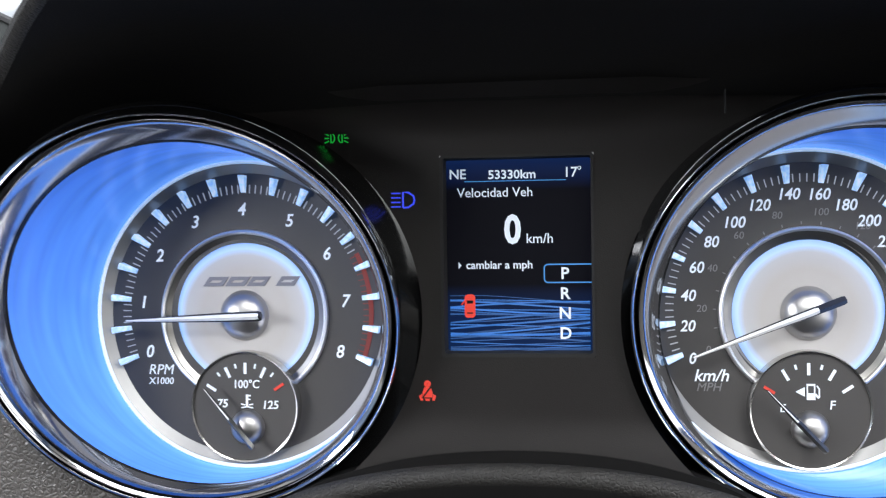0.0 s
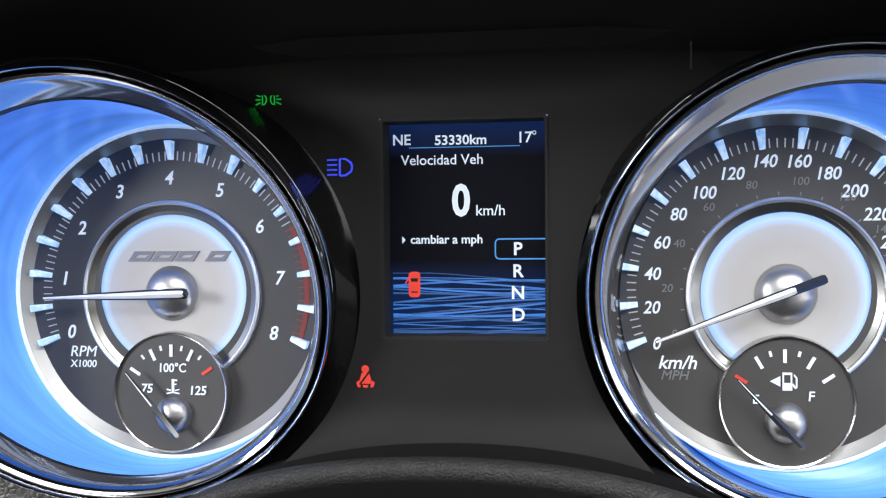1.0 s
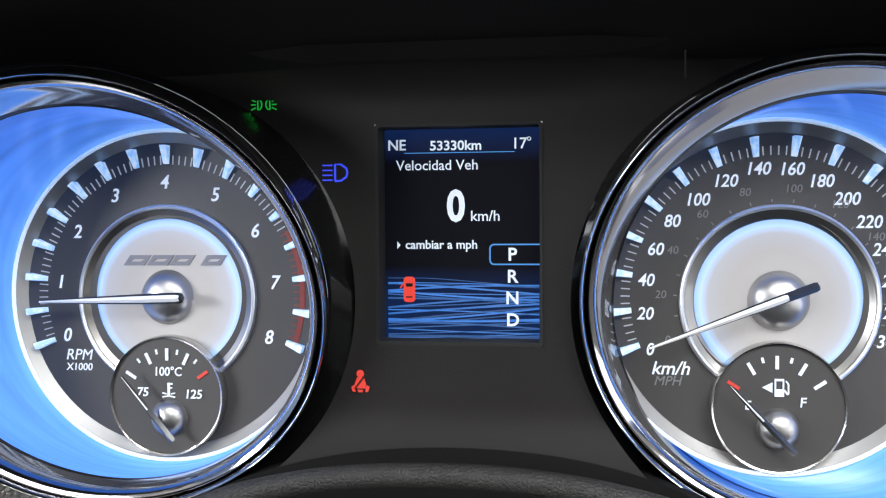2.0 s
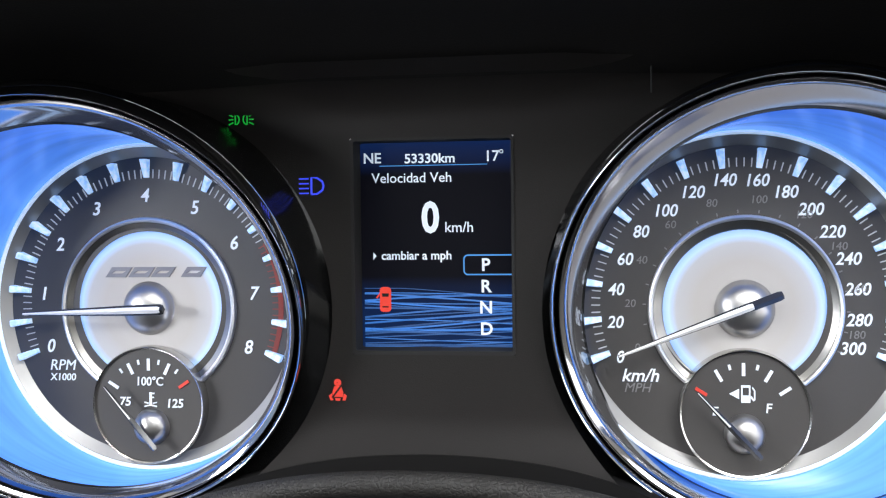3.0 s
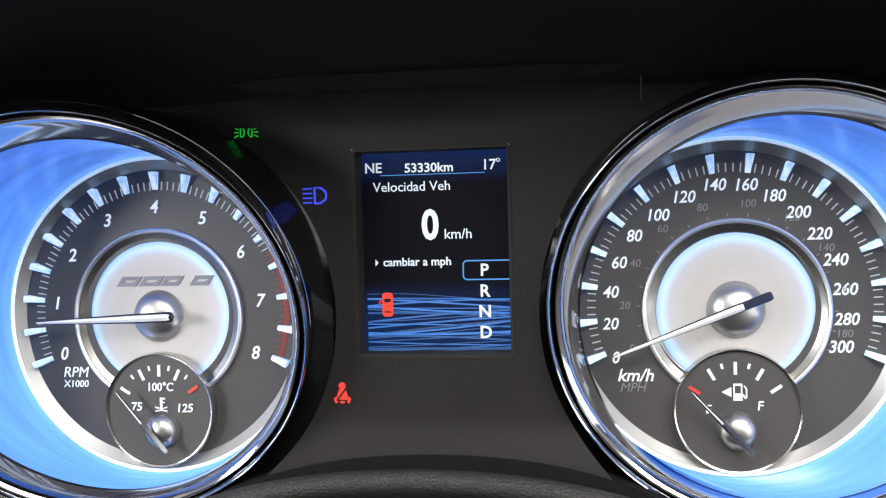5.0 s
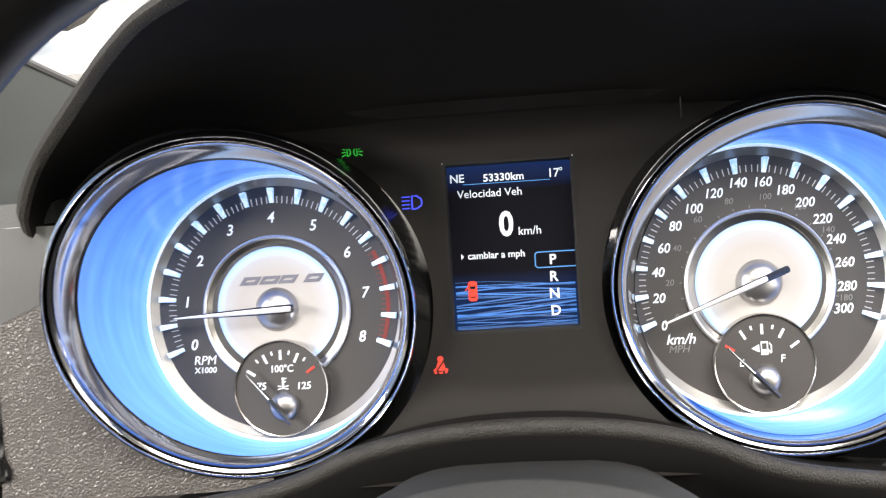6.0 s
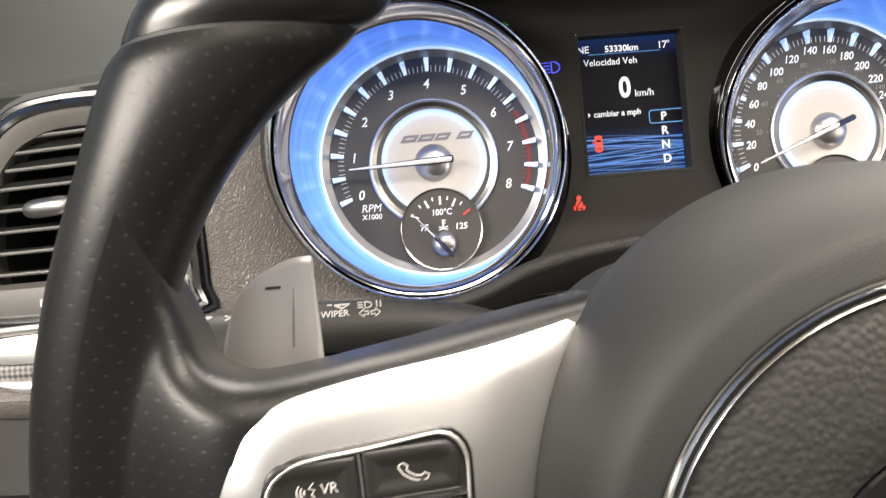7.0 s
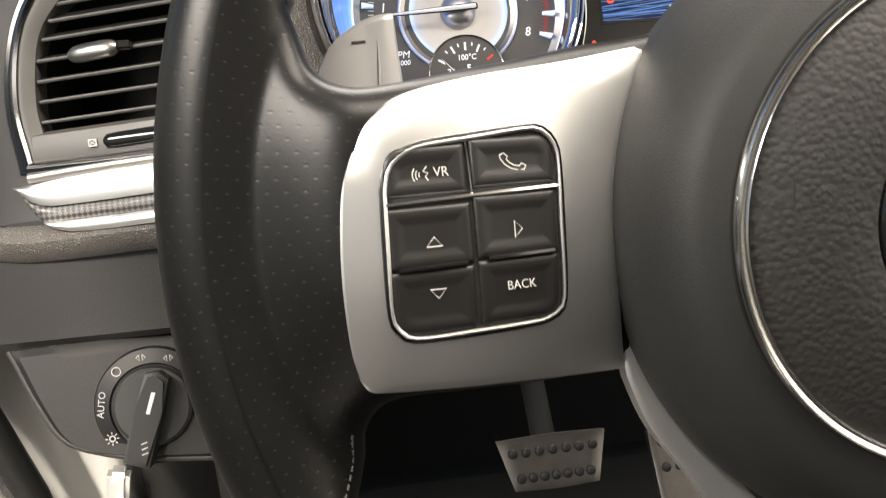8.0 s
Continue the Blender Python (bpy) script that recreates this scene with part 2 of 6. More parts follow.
DIM = glow("lit_dim_grey", (0.30, 0.30, 0.31), 0.30, (0.12, 0.12, 0.12))
RED = glow("lit_red", (1.0, 0.05, 0.02), 0.9)
RED_DIM = glow("lit_red_dim", (0.8, 0.06, 0.03), 0.26)
GREEN = glow("lit_green", (0.02, 0.62, 0.05), 0.55)
INDIGO = glow("lit_blue", (0.05, 0.08, 1.0), 1.0)
PAINT = surface("white_car_paint", (0.78, 0.77, 0.73), 0.25, 0.0, vary=0.03, coat=0.5)
PRINT_DIM = surface("grey_white_print", (0.32, 0.31, 0.30), 0.5, vary=0.03)
PRINT = surface("white_print", (0.50, 0.49, 0.47), 0.5, vary=0.03)
LOGO = surface("grey_print", (0.16, 0.16, 0.19), 0.4, vary=0.03)

# ---- shapes ----
ORIGIN = {}


def thing(name, at, label, category, group="", kind="", turn=RAKE, nudge=(0, 0, 0)):
    """An Empty at the base of a thing; its parts are built in the dial's own axes and moved under it."""
    ob = new(name)
    ob.empty_display_size = 0.01
    ob.matrix_world = turn @ Matrix.Translation(Vector(at) + Vector(nudge))
    ORIGIN[ob.name] = Vector(at)
    return tagged(ob, label, category, group, kind)


def part(name, bm, material, parent, label="", smooth=True, kind=""):
    if not isinstance(bm, bpy.types.Mesh):
        me = bpy.data.meshes.new(name)
        bmesh.ops.recalc_face_normals(bm, faces=bm.faces)
        bm.to_mesh(me)
        bm.free()
    else:
        me = bm
    at = ORIGIN[parent.name]
    me.transform(Matrix.Translation(-at))
    me.materials.append(material)
    if smooth:
        me.shade_smooth()
        me.set_sharp_from_angle(angle=radians(38))
    ob = new(name, me)
    ob.parent = parent
    ORIGIN[ob.name] = at
    return tagged(ob, label, kind=kind)


def loft(rings, closed=True, cap_first=False, cap_last=False, bm=None, uv=False):
    """Skins rings of points that all have the same length."""
    bm = bm or bmesh.new()
    rows = [[bm.verts.new(p) for p in ring] for ring in rings]
    n = len(rows[0])
    lay = bm.loops.layers.uv.verify() if uv else None
    for r, (a, b) in enumerate(zip(rows, rows[1:])):
        for i in range(n if closed else n - 1):
            j = (i + 1) % n
            f = bm.faces.new((a[i], a[j], b[j], b[i]))
            if uv:
                for lo, (s, t) in zip(f.loops, ((i, r), (i + 1, r), (i + 1, r + 1), (i, r + 1))):
                    lo[lay].uv = (s / n, t / (len(rows) - 1))
    if cap_first:
        bm.faces.new(rows[0])
    if cap_last:
        bm.faces.new(rows[-1])
    return bm


def ring_points(c, phi, psi, r, n=96):
    u, v = Vector((math.cos(psi), math.sin(psi), 0)), Vector((0, math.sin(phi), math.cos(phi)))
    return [Vector(c) + r * (math.cos(a) * u + math.sin(a) * v) for a in (2 * math.pi * i / n for i in range(n))]


def lathe(profile, cx, cz, n=96, cap_first=False, cap_last=False, uv=False):
    return loft([ring_points((cx, y, cz), 0, 0, max(r, 1e-5), n) for r, y in profile], True, cap_first, cap_last, uv=uv)


def prism(outline, y0, y1, bevel=0.0):
    """A plate with an outline in x and z, from y0 (front) to y1 (back)."""
    bm = bmesh.new()
    front = [bm.verts.new((x, y0, z)) for x, z in outline]
    back = [bm.verts.new((x, y1, z)) for x, z in outline]
    face = bm.faces.new(front)
    bm.faces.new(back)
    n = len(front)
    for i in range(n):
        bm.faces.new((front[i], front[(i + 1) % n], back[(i + 1) % n], back[i]))
    if bevel:
        bmesh.ops.bevel(bm, geom=list(face.edges), offset=bevel, segments=2, affect="EDGES", clamp_overlap=True)
    return bm


def block(centre, size, bevel=0.0, segments=2, turn=None):
    bm = bmesh.new()
    bmesh.ops.create_cube(bm, size=1)
    bmesh.ops.scale(bm, vec=size, verts=bm.verts)
    if bevel:
        bmesh.ops.bevel(bm, geom=list(bm.edges), offset=bevel, segments=segments, affect="EDGES", clamp_overlap=True)
    if turn:
        bmesh.ops.transform(bm, matrix=turn, verts=bm.verts)
    bmesh.ops.translate(bm, vec=centre, verts=bm.verts)
    return bm


def join(*bms):
    out = bms[0]
    for other in bms[1:]:
        me = bpy.data.meshes.new("joint")
        other.to_mesh(me)
        other.free()
        out.from_mesh(me)
        bpy.data.meshes.remove(me)
    return out


def tube(points, radii, n=16, squash=1.0, cap=True):
    """A round bar along points in space."""
    pts = [Vector(p) for p in points]
    if isinstance(radii, (int, float)):
        radii = [radii] * len(pts)
    rings, side = [], None
    for i, p in enumerate(pts):
        d = (pts[min(i + 1, len(pts) - 1)] - pts[max(i - 1, 0)]).normalized()
        if side is None:
            side = d.cross(Vector((0, 1, 0)) if abs(d.y) < 0.9 else Vector((1, 0, 0))).normalized()
        side = (side - d * side.dot(d)).normalized()
        up = d.cross(side)
        rings.append([p + radii[i] * (math.cos(a) * side + squash * math.sin(a) * up) for a in (2 * math.pi * k / n for k in range(n))])
    return loft(rings, True, cap, cap)


def smooth_line(points, n):
    """Points evenly along a Catmull-Rom curve through the given ones."""
    p = [Vector(q) for q in points]
    p = [2 * p[0] - p[1]] + p + [2 * p[-1] - p[-2]]
    fine = []
    for i in range(1, len(p) - 2):
        for k in range(12):
            t = k / 12
            fine.append(0.5 * ((2 * p[i]) + (p[i + 1] - p[i - 1]) * t + (2 * p[i - 1] - 5 * p[i] + 4 * p[i + 1] - p[i + 2]) * t * t
                               + (3 * p[i] - p[i - 1] - 3 * p[i + 1] + p[i + 2]) * t ** 3))
    fine.append(p[-2])
    run = [0.0]
    for a, b in zip(fine, fine[1:]):
        run.append(run[-1] + (b - a).length)
    out = []
    for k in range(n):
        s = run[-1] * k / (n - 1)
        j = max(i for i, v in enumerate(run) if v <= s + 1e-12)
        j = min(j, len(fine) - 2)
        f = (s - run[j]) / max(run[j + 1] - run[j], 1e-12)
        out.append(fine[j].lerp(fine[j + 1], f))
    return out


def patch(top, right, bottom, left, depth, nu=28, nv=28, skirt=0.006, edge=0.0012, tangent="", draw=0.02):
    """A curved plate between four edge lines in x and z (top and bottom run left to right, left and right run top to bottom);
    depth(x, z) gives its front, tangent the side that runs on into its neighbour."""
    def line(pts, n):
        return smooth_line([(x, 0, z) for x, z in pts], n)
    t, b, l, r = line(top, nu), line(bottom, nu), line(left, nv), line(right, nv)
    free = [i for i, side in ((0, "left"), (nu - 1, "right")) if side != tangent]
    grid = []
    for j in range(nv):
        v = j / (nv - 1)
        row = []
        for i in range(nu):
            u = i / (nu - 1)
            q = (1 - v) * t[i] + v * b[i] + (1 - u) * l[j] + u * r[j] \
                - ((1 - u) * (1 - v) * t[0] + u * (1 - v) * t[-1] + (1 - u) * v * b[0] + u * v * b[-1])
            y = depth(q.x, q.z)
            if j in (0, nv - 1) or i in free:
                y += edge
            row.append(Vector((q.x, y, q.z)))
        grid.append(row)
    bm = loft(grid, closed=False)
    rim = grid[0] + [row[-1] for row in grid[1:]] + grid[-1][-2::-1] + [row[0] for row in grid[-2:0:-1]]
    mid = sum(rim, Vector()) / len(rim)
    loft([rim, [Vector((q.x, q.y + skirt, q.z)).lerp(Vector((mid.x, q.y + skirt, mid.z)), draw) for q in rim]], True, bm=bm)
    bmesh.ops.remove_doubles(bm, verts=bm.verts, dist=1e-6)
    return bm


def writing(text, x, y, z, size, bold=0.0, shear=0.0, align="CENTER", turn=0.0, depth=0.0001, squeeze=1.0, tilt=None):
    """Raised or printed letters that face the driver; size is the height of a capital."""
    cu = bpy.data.curves.new("letters", "FONT")
    cu.body, cu.size, cu.align_x, cu.align_y = text, size / 0.70, align, "CENTER"
    cu.extrude, cu.offset, cu.shear, cu.resolution_u = depth, bold * size, shear, 3
    ob = new("letters", cu)
    me = bpy.data.meshes.new_from_object(ob.evaluated_get(bpy.context.evaluated_depsgraph_get()))
    bpy.data.objects.remove(ob)
    bpy.data.curves.remove(cu)
    m = Matrix.Translation((x, y, z)) @ (tilt or Matrix()) @ pose(0, 0, 0, 90, 0, 0) @ pose(0, 0, 0, 0, 0, turn) @ Matrix.Diagonal((squeeze, 1, 1, 1))
    me.transform(m)
    return me


def arc_outline(cx, cz, r, a0, a1, n=16):
    return [(cx + r * math.cos(radians(a0 + (a1 - a0) * i / n)), cz + r * math.sin(radians(a0 + (a1 - a0) * i / n))) for i in range(n + 1)]


def rounded(x0, z0, x1, z1, r, n=5):
    """A rectangle with rounded corners as an outline."""
    out = []
    for cx, cz, a in ((x1 - r, z1 - r, 0), (x0 + r, z1 - r, 90), (x0 + r, z0 + r, 180), (x1 - r, z0 + r, 270)):
        out += arc_outline(cx, cz, r, a, a + 90, n)
    return out


def band(outer, inner, y0, y1):
    """A flat frame between two outlines with the same number of points."""
    a = [[Vector((x, y, z)) for x, z in line] for line, y in ((outer, y1), (outer, y0), (inner, y0), (inner, y1))]
    return loft(a + [a[0]])


def letters(name, me, material, parent, label=""):
    """Splits a line of writing into one part for each character."""
    bm = bmesh.new()
    bm.from_mesh(me)
    bm.faces.ensure_lookup_table()
    spans = sorted((min(v.co.x for v in f.verts), max(v.co.x for v in f.verts)) for f in bm.faces)
    bm.free()
    groups = [list(spans[0])]
    for a, b in spans[1:]:
        if a > groups[-1][1] - 0.00002:
            groups.append([a, b])
        groups[-1][1] = max(groups[-1][1], b)
    for a, b in groups:
        bm = bmesh.new()
        bm.from_mesh(me)
        bmesh.ops.delete(bm, geom=[f for f in bm.faces if not a - 1e-6 <= f.calc_center_median().x <= b + 1e-6], context="FACES")
        part(name, bm, material, parent, label, False)

# ---- instrument cluster ----
DIAL_Z = -0.0042


def spot(cx, angle, r, cz=DIAL_Z):
    """A place on a dial: angle in degrees clockwise from the top."""
    return cx + r * math.sin(radians(angle)), cz + r * math.cos(radians(angle))


def blade(cx, angle, r0, r1, w0, w1, y0, y1, face):
    """A raised tick that widens and rises outwards."""
    s, c = math.sin(radians(angle)), math.cos(radians(angle))
    rings = []
    cx, cz = cx + face[0], DIAL_Z + face[1]
    for r, w, y in ((r0 * face[2], w0, y0), (r1 * face[2], w1, y1)):
        ring = []
        for k, yy in ((-1, 0.0004), (-1, y + 0.0004), (-0.7, y), (0.7, y), (1, y + 0.0004), (1, 0.0004)):
            ring.append(Vector((cx + r * s + k * w / 2 * c, yy, cz + r * c - k * w / 2 * s)))
        rings.append(ring)
    return loft(rings, True, True, True)


def flat_tick(cx, cz, angle, r0, r1, w, y):
    s, c = math.sin(radians(angle)), math.cos(radians(angle))
    pts = [(cx + r * s + k * w / 2 * c, cz + r * c - k * w / 2 * s) for r, k in ((r0, -1), (r1, -1), (r1, 1), (r0, 1))]
    return prism(pts, y, y + 0.0003)


def needle(cx, cz, angle, tail, length, y, w):
    s, c = math.sin(radians(angle)), math.cos(radians(angle))
    rings = []
    for r, k in ((-tail, 1.0), (-tail + 0.001, 1.25), (0.004, 1.2), (length * 0.6, 0.8), (length, 0.35)):
        o = Vector((cx + r * s, y, cz + r * c))
        side = Vector((c, 0, -s)) * (w * k / 2)
        rings.append([o + side, o + Vector((0, -w * 0.45 * k, 0)), o - side, o + Vector((0, w * 0.5, 0))])
    return loft(rings, True, True, True)


def dome(cx, cz, r, h, y):
    prof = [(r * 1.06, y), (r, y - 0.0006)]
    prof += [(r * math.cos(a), y - 0.0006 - h * math.sin(a)) for a in (radians(10 * k) for k in range(1, 9))]
    return lathe(prof + [(0.00005, y - 0.0006 - h)], cx, cz, 40)


def gauge_body(gauge, cx, bezel_x, bezel_y, phi, psi, core=1.0, lean=0.0, face=(0.0, 0.0, 1.0)):
    """Bezel, light tube, dial face and centre of a large gauge; the bezel is cut at a slant."""
    bz = Vector((bezel_x, bezel_y, DIAL_Z + 0.0003))
    fx, fz, k0 = cx + face[0], DIAL_Z + face[1], face[2]

    def rings(profile):
        n = Vector((math.sin(-psi) * math.cos(phi), math.cos(psi) * math.cos(phi), math.sin(-phi)))
        return [ring_points(bz + n * d + Vector((lean, 0, -0.0036)) * max(0.0, (d - 0.0034) / 0.009) * (r < 0.0602), phi, psi, r) for r, d in profile]
    back = [ring_points((bezel_x, y, DIAL_Z), 0, 0, r) for r, y in ((0.0645, 0.002), (0.0640, -0.004))]
    part("bezel_housing", loft(back + rings([(0.0630, 0.0125), (0.0623, 0.0075)])), HOUSING, gauge, "gloss black outer tube")
    outer = part("bezel", loft(rings([(0.0622, 0.0075), (0.0621, 0.0030), (0.0617, 0.0006), (0.0611, 0.0), (0.0606, 0.0006), (0.0604, 0.0018), (0.0603, 0.0034)])), CHROME, gauge, "polished chrome bezel ring")
    part("bezel_groove", loft(rings([(0.0603, 0.0034), (0.0601, 0.0038), (0.0599, 0.0034)])), BLACK, outer)
    part("inner_bezel", loft(rings([(0.0599, 0.0034), (0.0598, 0.0016), (0.0593, 0.0008), (0.0585, 0.0013), (0.0575, 0.0028), (0.0565, 0.0052), (0.0557, 0.0078), (0.0550, 0.0108)])), BEZEL_INNER, gauge, "polished chrome inner ring, dimmed for dark reflections")
    part("bezel_lip", loft(rings([(0.0550, 0.0108), (0.0549, 0.0112), (0.0547, 0.0118), (0.0546, 0.0124)])), BLACK, outer)
    # light tube from the bezel down to the dial
    tube_rings = []
    n0 = Vector((math.sin(-psi) * math.cos(phi), math.cos(psi) * math.cos(phi), math.sin(-phi)))
    for k in range(11):
        f = k / 10
        g = f ** 0.8
        c = (bz + n0 * 0.0124 + Vector((lean, 0, -0.0036))).lerp(Vector((fx, -0.0012, fz)), f)
        tube_rings.append(ring_points(c, phi * (1 - f), psi * (1 - f), 0.0546 + (0.0506 * k0 - 0.0546) * g))
    part("light_tube", loft(tube_rings[::-1], uv=True), BLUE, gauge, "glowing blue light tube")
    part("lamp_ring", lathe([(r * k0, y) for r, y in ((0.0507, -0.0012), (0.0505, -0.0022), (0.0500, -0.0026), (0.0496, -0.0022), (0.0494, -0.0010))], fx, fz), EDGE, gauge, "white lit edge ring")
    part("dial_collar", lathe([(r * k0, y) for r, y in ((0.0494, -0.0016), (0.0486, -0.0010), (0.0464, 0.0006))], fx, fz), COLLAR, gauge, "satin metal collar")
    part("dial_face", lathe([(0.0464 * k0, 0.0005), (0.0240, 0.0005), (0.0230, 0.0004)], fx, fz), DIAL, gauge, "dark grey printed dial")
    part("centre_ring", lathe([(r * core, y) for r, y in ((0.0281, 0.0005), (0.0279, -0.0008), (0.0273, -0.0012), (0.0267, -0.0008), (0.0264, 0.0002))], cx, DIAL_Z), SATIN, gauge, "bright metal ring")
    part("centre_collar", lathe([(r * core, y) for r, y in ((0.0265, -0.0004), (0.0250, 0.0004), (0.0236, 0.0012))], cx, DIAL_Z), SATIN_GREY, gauge)
    part("centre_disc", lathe([(r * core, 0.0009) for r in (0.0001, 0.006, 0.012, 0.018, 0.0237)], cx, DIAL_Z, uv=True), DISC, gauge, "white disc, grey centre and blue rim given glow")
    part("hub_cap", dome(cx, DIAL_Z + 0.0002, 0.0078, 0.0046, 0.0006), DOME, gauge, "domed satin silver cap")


def sub_gauge(name, cx, cz, px, pz, angle, label):
    """A small gauge set into the foot of a large one; its needle turns about px, pz."""
    g = thing(name, (cx, 0, cz), label, "gauge", "small gauges")
    part("case", lathe([(0.0180, 0.0004), (0.0179, -0.0030), (0.0176, -0.0036), (0.0172, -0.0034), (0.0170, -0.0026)], cx, cz, 64), RING, g, "thin metal ring")
    part("face", lathe([(0.0171, -0.0027), (0.0100, -0.0026), (0.0001, -0.0026)], cx, cz, 64), DIAL, g, "dark grey face")
    part("hub_cap", dome(px + 0.0008, pz + 0.0010, 0.0053, 0.0038, -0.0026), DOME, g, "domed satin silver cap")
    part("needle", needle(px, pz, angle, 0.0064, 0.0182, -0.0078, 0.0015), NEEDLE, g, "slim dark needle")
    part("needle_ridge", needle(px, pz, angle, 0.0056, 0.0180, -0.0083, 0.0005), NEEDLE_LIT, g, "lit needle top, put in as a pale ridge")
    return g


TX, SX = -0.0900, 0.0862
# offset of the scale's centre from the needle's, and the scale's size
T_FACE, S_FACE = (0.0004, 0.0008, 0.982), (-0.0011, 0.0012, 0.962)
tacho = thing("tachometer", (TX, 0, DIAL_Z), "round tachometer with chrome bezel and glowing blue surround", "gauge", "large gauges")
gauge_body(tacho, TX, -0.0948, -0.0365, -0.29, 0.24, lean=0.0026, face=T_FACE)
for k in range(17):
    a = -110.5 + 221 * k / 16
    part("tick", blade(TX, a, 0.0400, 0.0456, 0.0015, 0.0021, -0.0010, -0.0030, T_FACE), TICK, tacho, smooth=False)
white, red = [], []
for k in range(16 * 5):
    if k % 5:
        a = -110.5 + 221 * k / 80
        (red if k > 62 else white).append(flat_tick(TX + T_FACE[0], DIAL_Z + T_FACE[1], a, 0.0391, 0.0418, 0.0003, 0.0002))
part("fine_scale", join(*white), SOFT, tacho, "fine white graduations", False, "stuff")
part("red_zone", join(*red, *[flat_tick(TX + T_FACE[0], DIAL_Z + T_FACE[1], 63.5 + 47 * k / 40, 0.0409, 0.0424, 0.0012, 0.0003) for k in range(41)]), RED_DIM, tacho, "red line zone", False, "stuff")
for k in range(9):
    x, z = spot(TX - 0.0005, -110.5 + 221 * k / 8, 0.0342, DIAL_Z + 0.0003)
    part("digit", writing(str(k), x, 0.0002, z, 0.0040, 0.020, 0.2, squeeze=0.92), WHITE, tacho, smooth=False)
part("unit", writing("RPM", TX - 0.0287, 0.0002, DIAL_Z - 0.0176, 0.0033, 0.0, 0.2, squeeze=0.97), WHITE, tacho, smooth=False)
part("unit", writing("X1000", TX - 0.0286, 0.0002, DIAL_Z - 0.0213, 0.0022, 0.012, 0.1), WHITE, tacho, smooth=False)
for x, w in ((-0.0096, 0.0066), (-0.0022, 0.0066), (0.0048, 0.0060), (0.0146, 0.0062)):
    o = [(TX + x - w / 2 - 0.0010, DIAL_Z + 0.0097), (TX + x + w / 2 - 0.0010, DIAL_Z + 0.0097), (TX + x + w / 2 + 0.0012, DIAL_Z + 0.0128), (TX + x - w / 2 + 0.0012, DIAL_Z + 0.0128)]
    part("badge_bar", band(o, [((px - TX - x) * 0.55 + TX + x, (pz - DIAL_Z - 0.01125) * 0.25 + DIAL_Z + 0.01125) for px, pz in o], 0.0004, 0.0010), LOGO, tacho, "grey slanted badge shape", False)
part("needle", needle(TX + 0.0008, DIAL_Z + 0.0003, -91.8, 0.0074, 0.0376, -0.0072, 0.0026), NEEDLE, tacho, "polished chrome needle, body dark for its shaded side")
part("needle_ridge", needle(TX + 0.0008, DIAL_Z + 0.0003, -91.8, 0.0066, 0.0374, -0.0080, 0.0016), NEEDLE_LIT, tacho, "lit needle top, put in as a pale ridge")

GX, TZ = TX + 0.0008, -0.0332
temp = sub_gauge("temperature_gauge", GX, TZ, -0.0891, -0.0407, -40, "small round coolant temperature gauge in the tachometer")
for a, long, m in ((-58, 1, WHITE), (-38, 0, WHITE), (-26, 1, WHITE), (-13, 0, WHITE), (0, 1, WHITE), (13, 0, WHITE), (26, 1, WHITE), (38, 0, WHITE), (56, 1, RED)):
    part("tick", flat_tick(GX + 0.0003, TZ - 0.0010, a, 0.0152 - (0.0036 if long else 0.0015), 0.0152, 0.0009 if long else 0.0006, -0.0031), m, temp, smooth=False)
part("digit", writing("100°C", -0.0886, -0.0031, -0.0260, 0.0026, 0.018, 0.05, squeeze=0.92), WHITE, temp, smooth=False)
part("digit", writing("125", -0.0807, -0.0031, -0.0326, 0.0026, 0.022, 0.12), WHITE, temp, smooth=False)
part("digit", writing("75", -0.0966, -0.0031, -0.0322, 0.0026, 0.022, 0.12), WHITE, temp, smooth=False)
ic = [prism([(-0.0884 + 0.9 * a, TZ - 0.0006 + 0.95 * b) for a, b in o], -0.0031, -0.0028) for o in (
    ((-0.0004, 0.0008), (0.0004, 0.0008), (0.0004, 0.0048), (-0.0004, 0.0048)), ((0.0004, 0.0042), (0.0014, 0.0042), (0.0014, 0.0047), (0.0004, 0.0047)),
    ((0.0004, 0.0030), (0.0012, 0.0030), (0.0012, 0.0034), (0.0004, 0.0034)), ((-0.0022, 0.0014), (-0.0008, 0.0011), (-0.0008, 0.0015), (-0.0022, 0.0018)),
    ((0.0008, 0.0011), (0.0022, 0.0014), (0.0022, 0.0018), (0.0008, 0.0015)), ((-0.0022, 0.0001), (0.0, 0.0005), (0.0022, 0.0001), (0.0022, 0.0005), (0.0, 0.0009), (-0.0022, 0.0005)))]
part("symbol", join(*ic), WHITE, temp, "white coolant symbol", False)

speedo = thing("speedometer", (SX, 0, DIAL_Z), "round speedometer with chrome bezel and glowing blue surround", "gauge", "large gauges")
gauge_body(speedo, SX, 0.0930, -0.0265, -0.21, -0.20, 0.945, face=S_FACE)
white = []
for k in range(16):
    a = -110.5 + 221 * k / 15
    part("tick", blade(SX, a, 0.0400, 0.0456, 0.0015, 0.0021, -0.0010, -0.0030, S_FACE), TICK, speedo, smooth=False)
    if k < 15:
        white += [flat_tick(SX + S_FACE[0], DIAL_Z + S_FACE[1], a + 221 / 15 * j / 5, 0.0387, 0.0412, 0.0003, 0.0002) for j in (1, 2, 3, 4)]
part("fine_scale", join(*white), SOFT, speedo, "fine white graduations", False, "stuff")
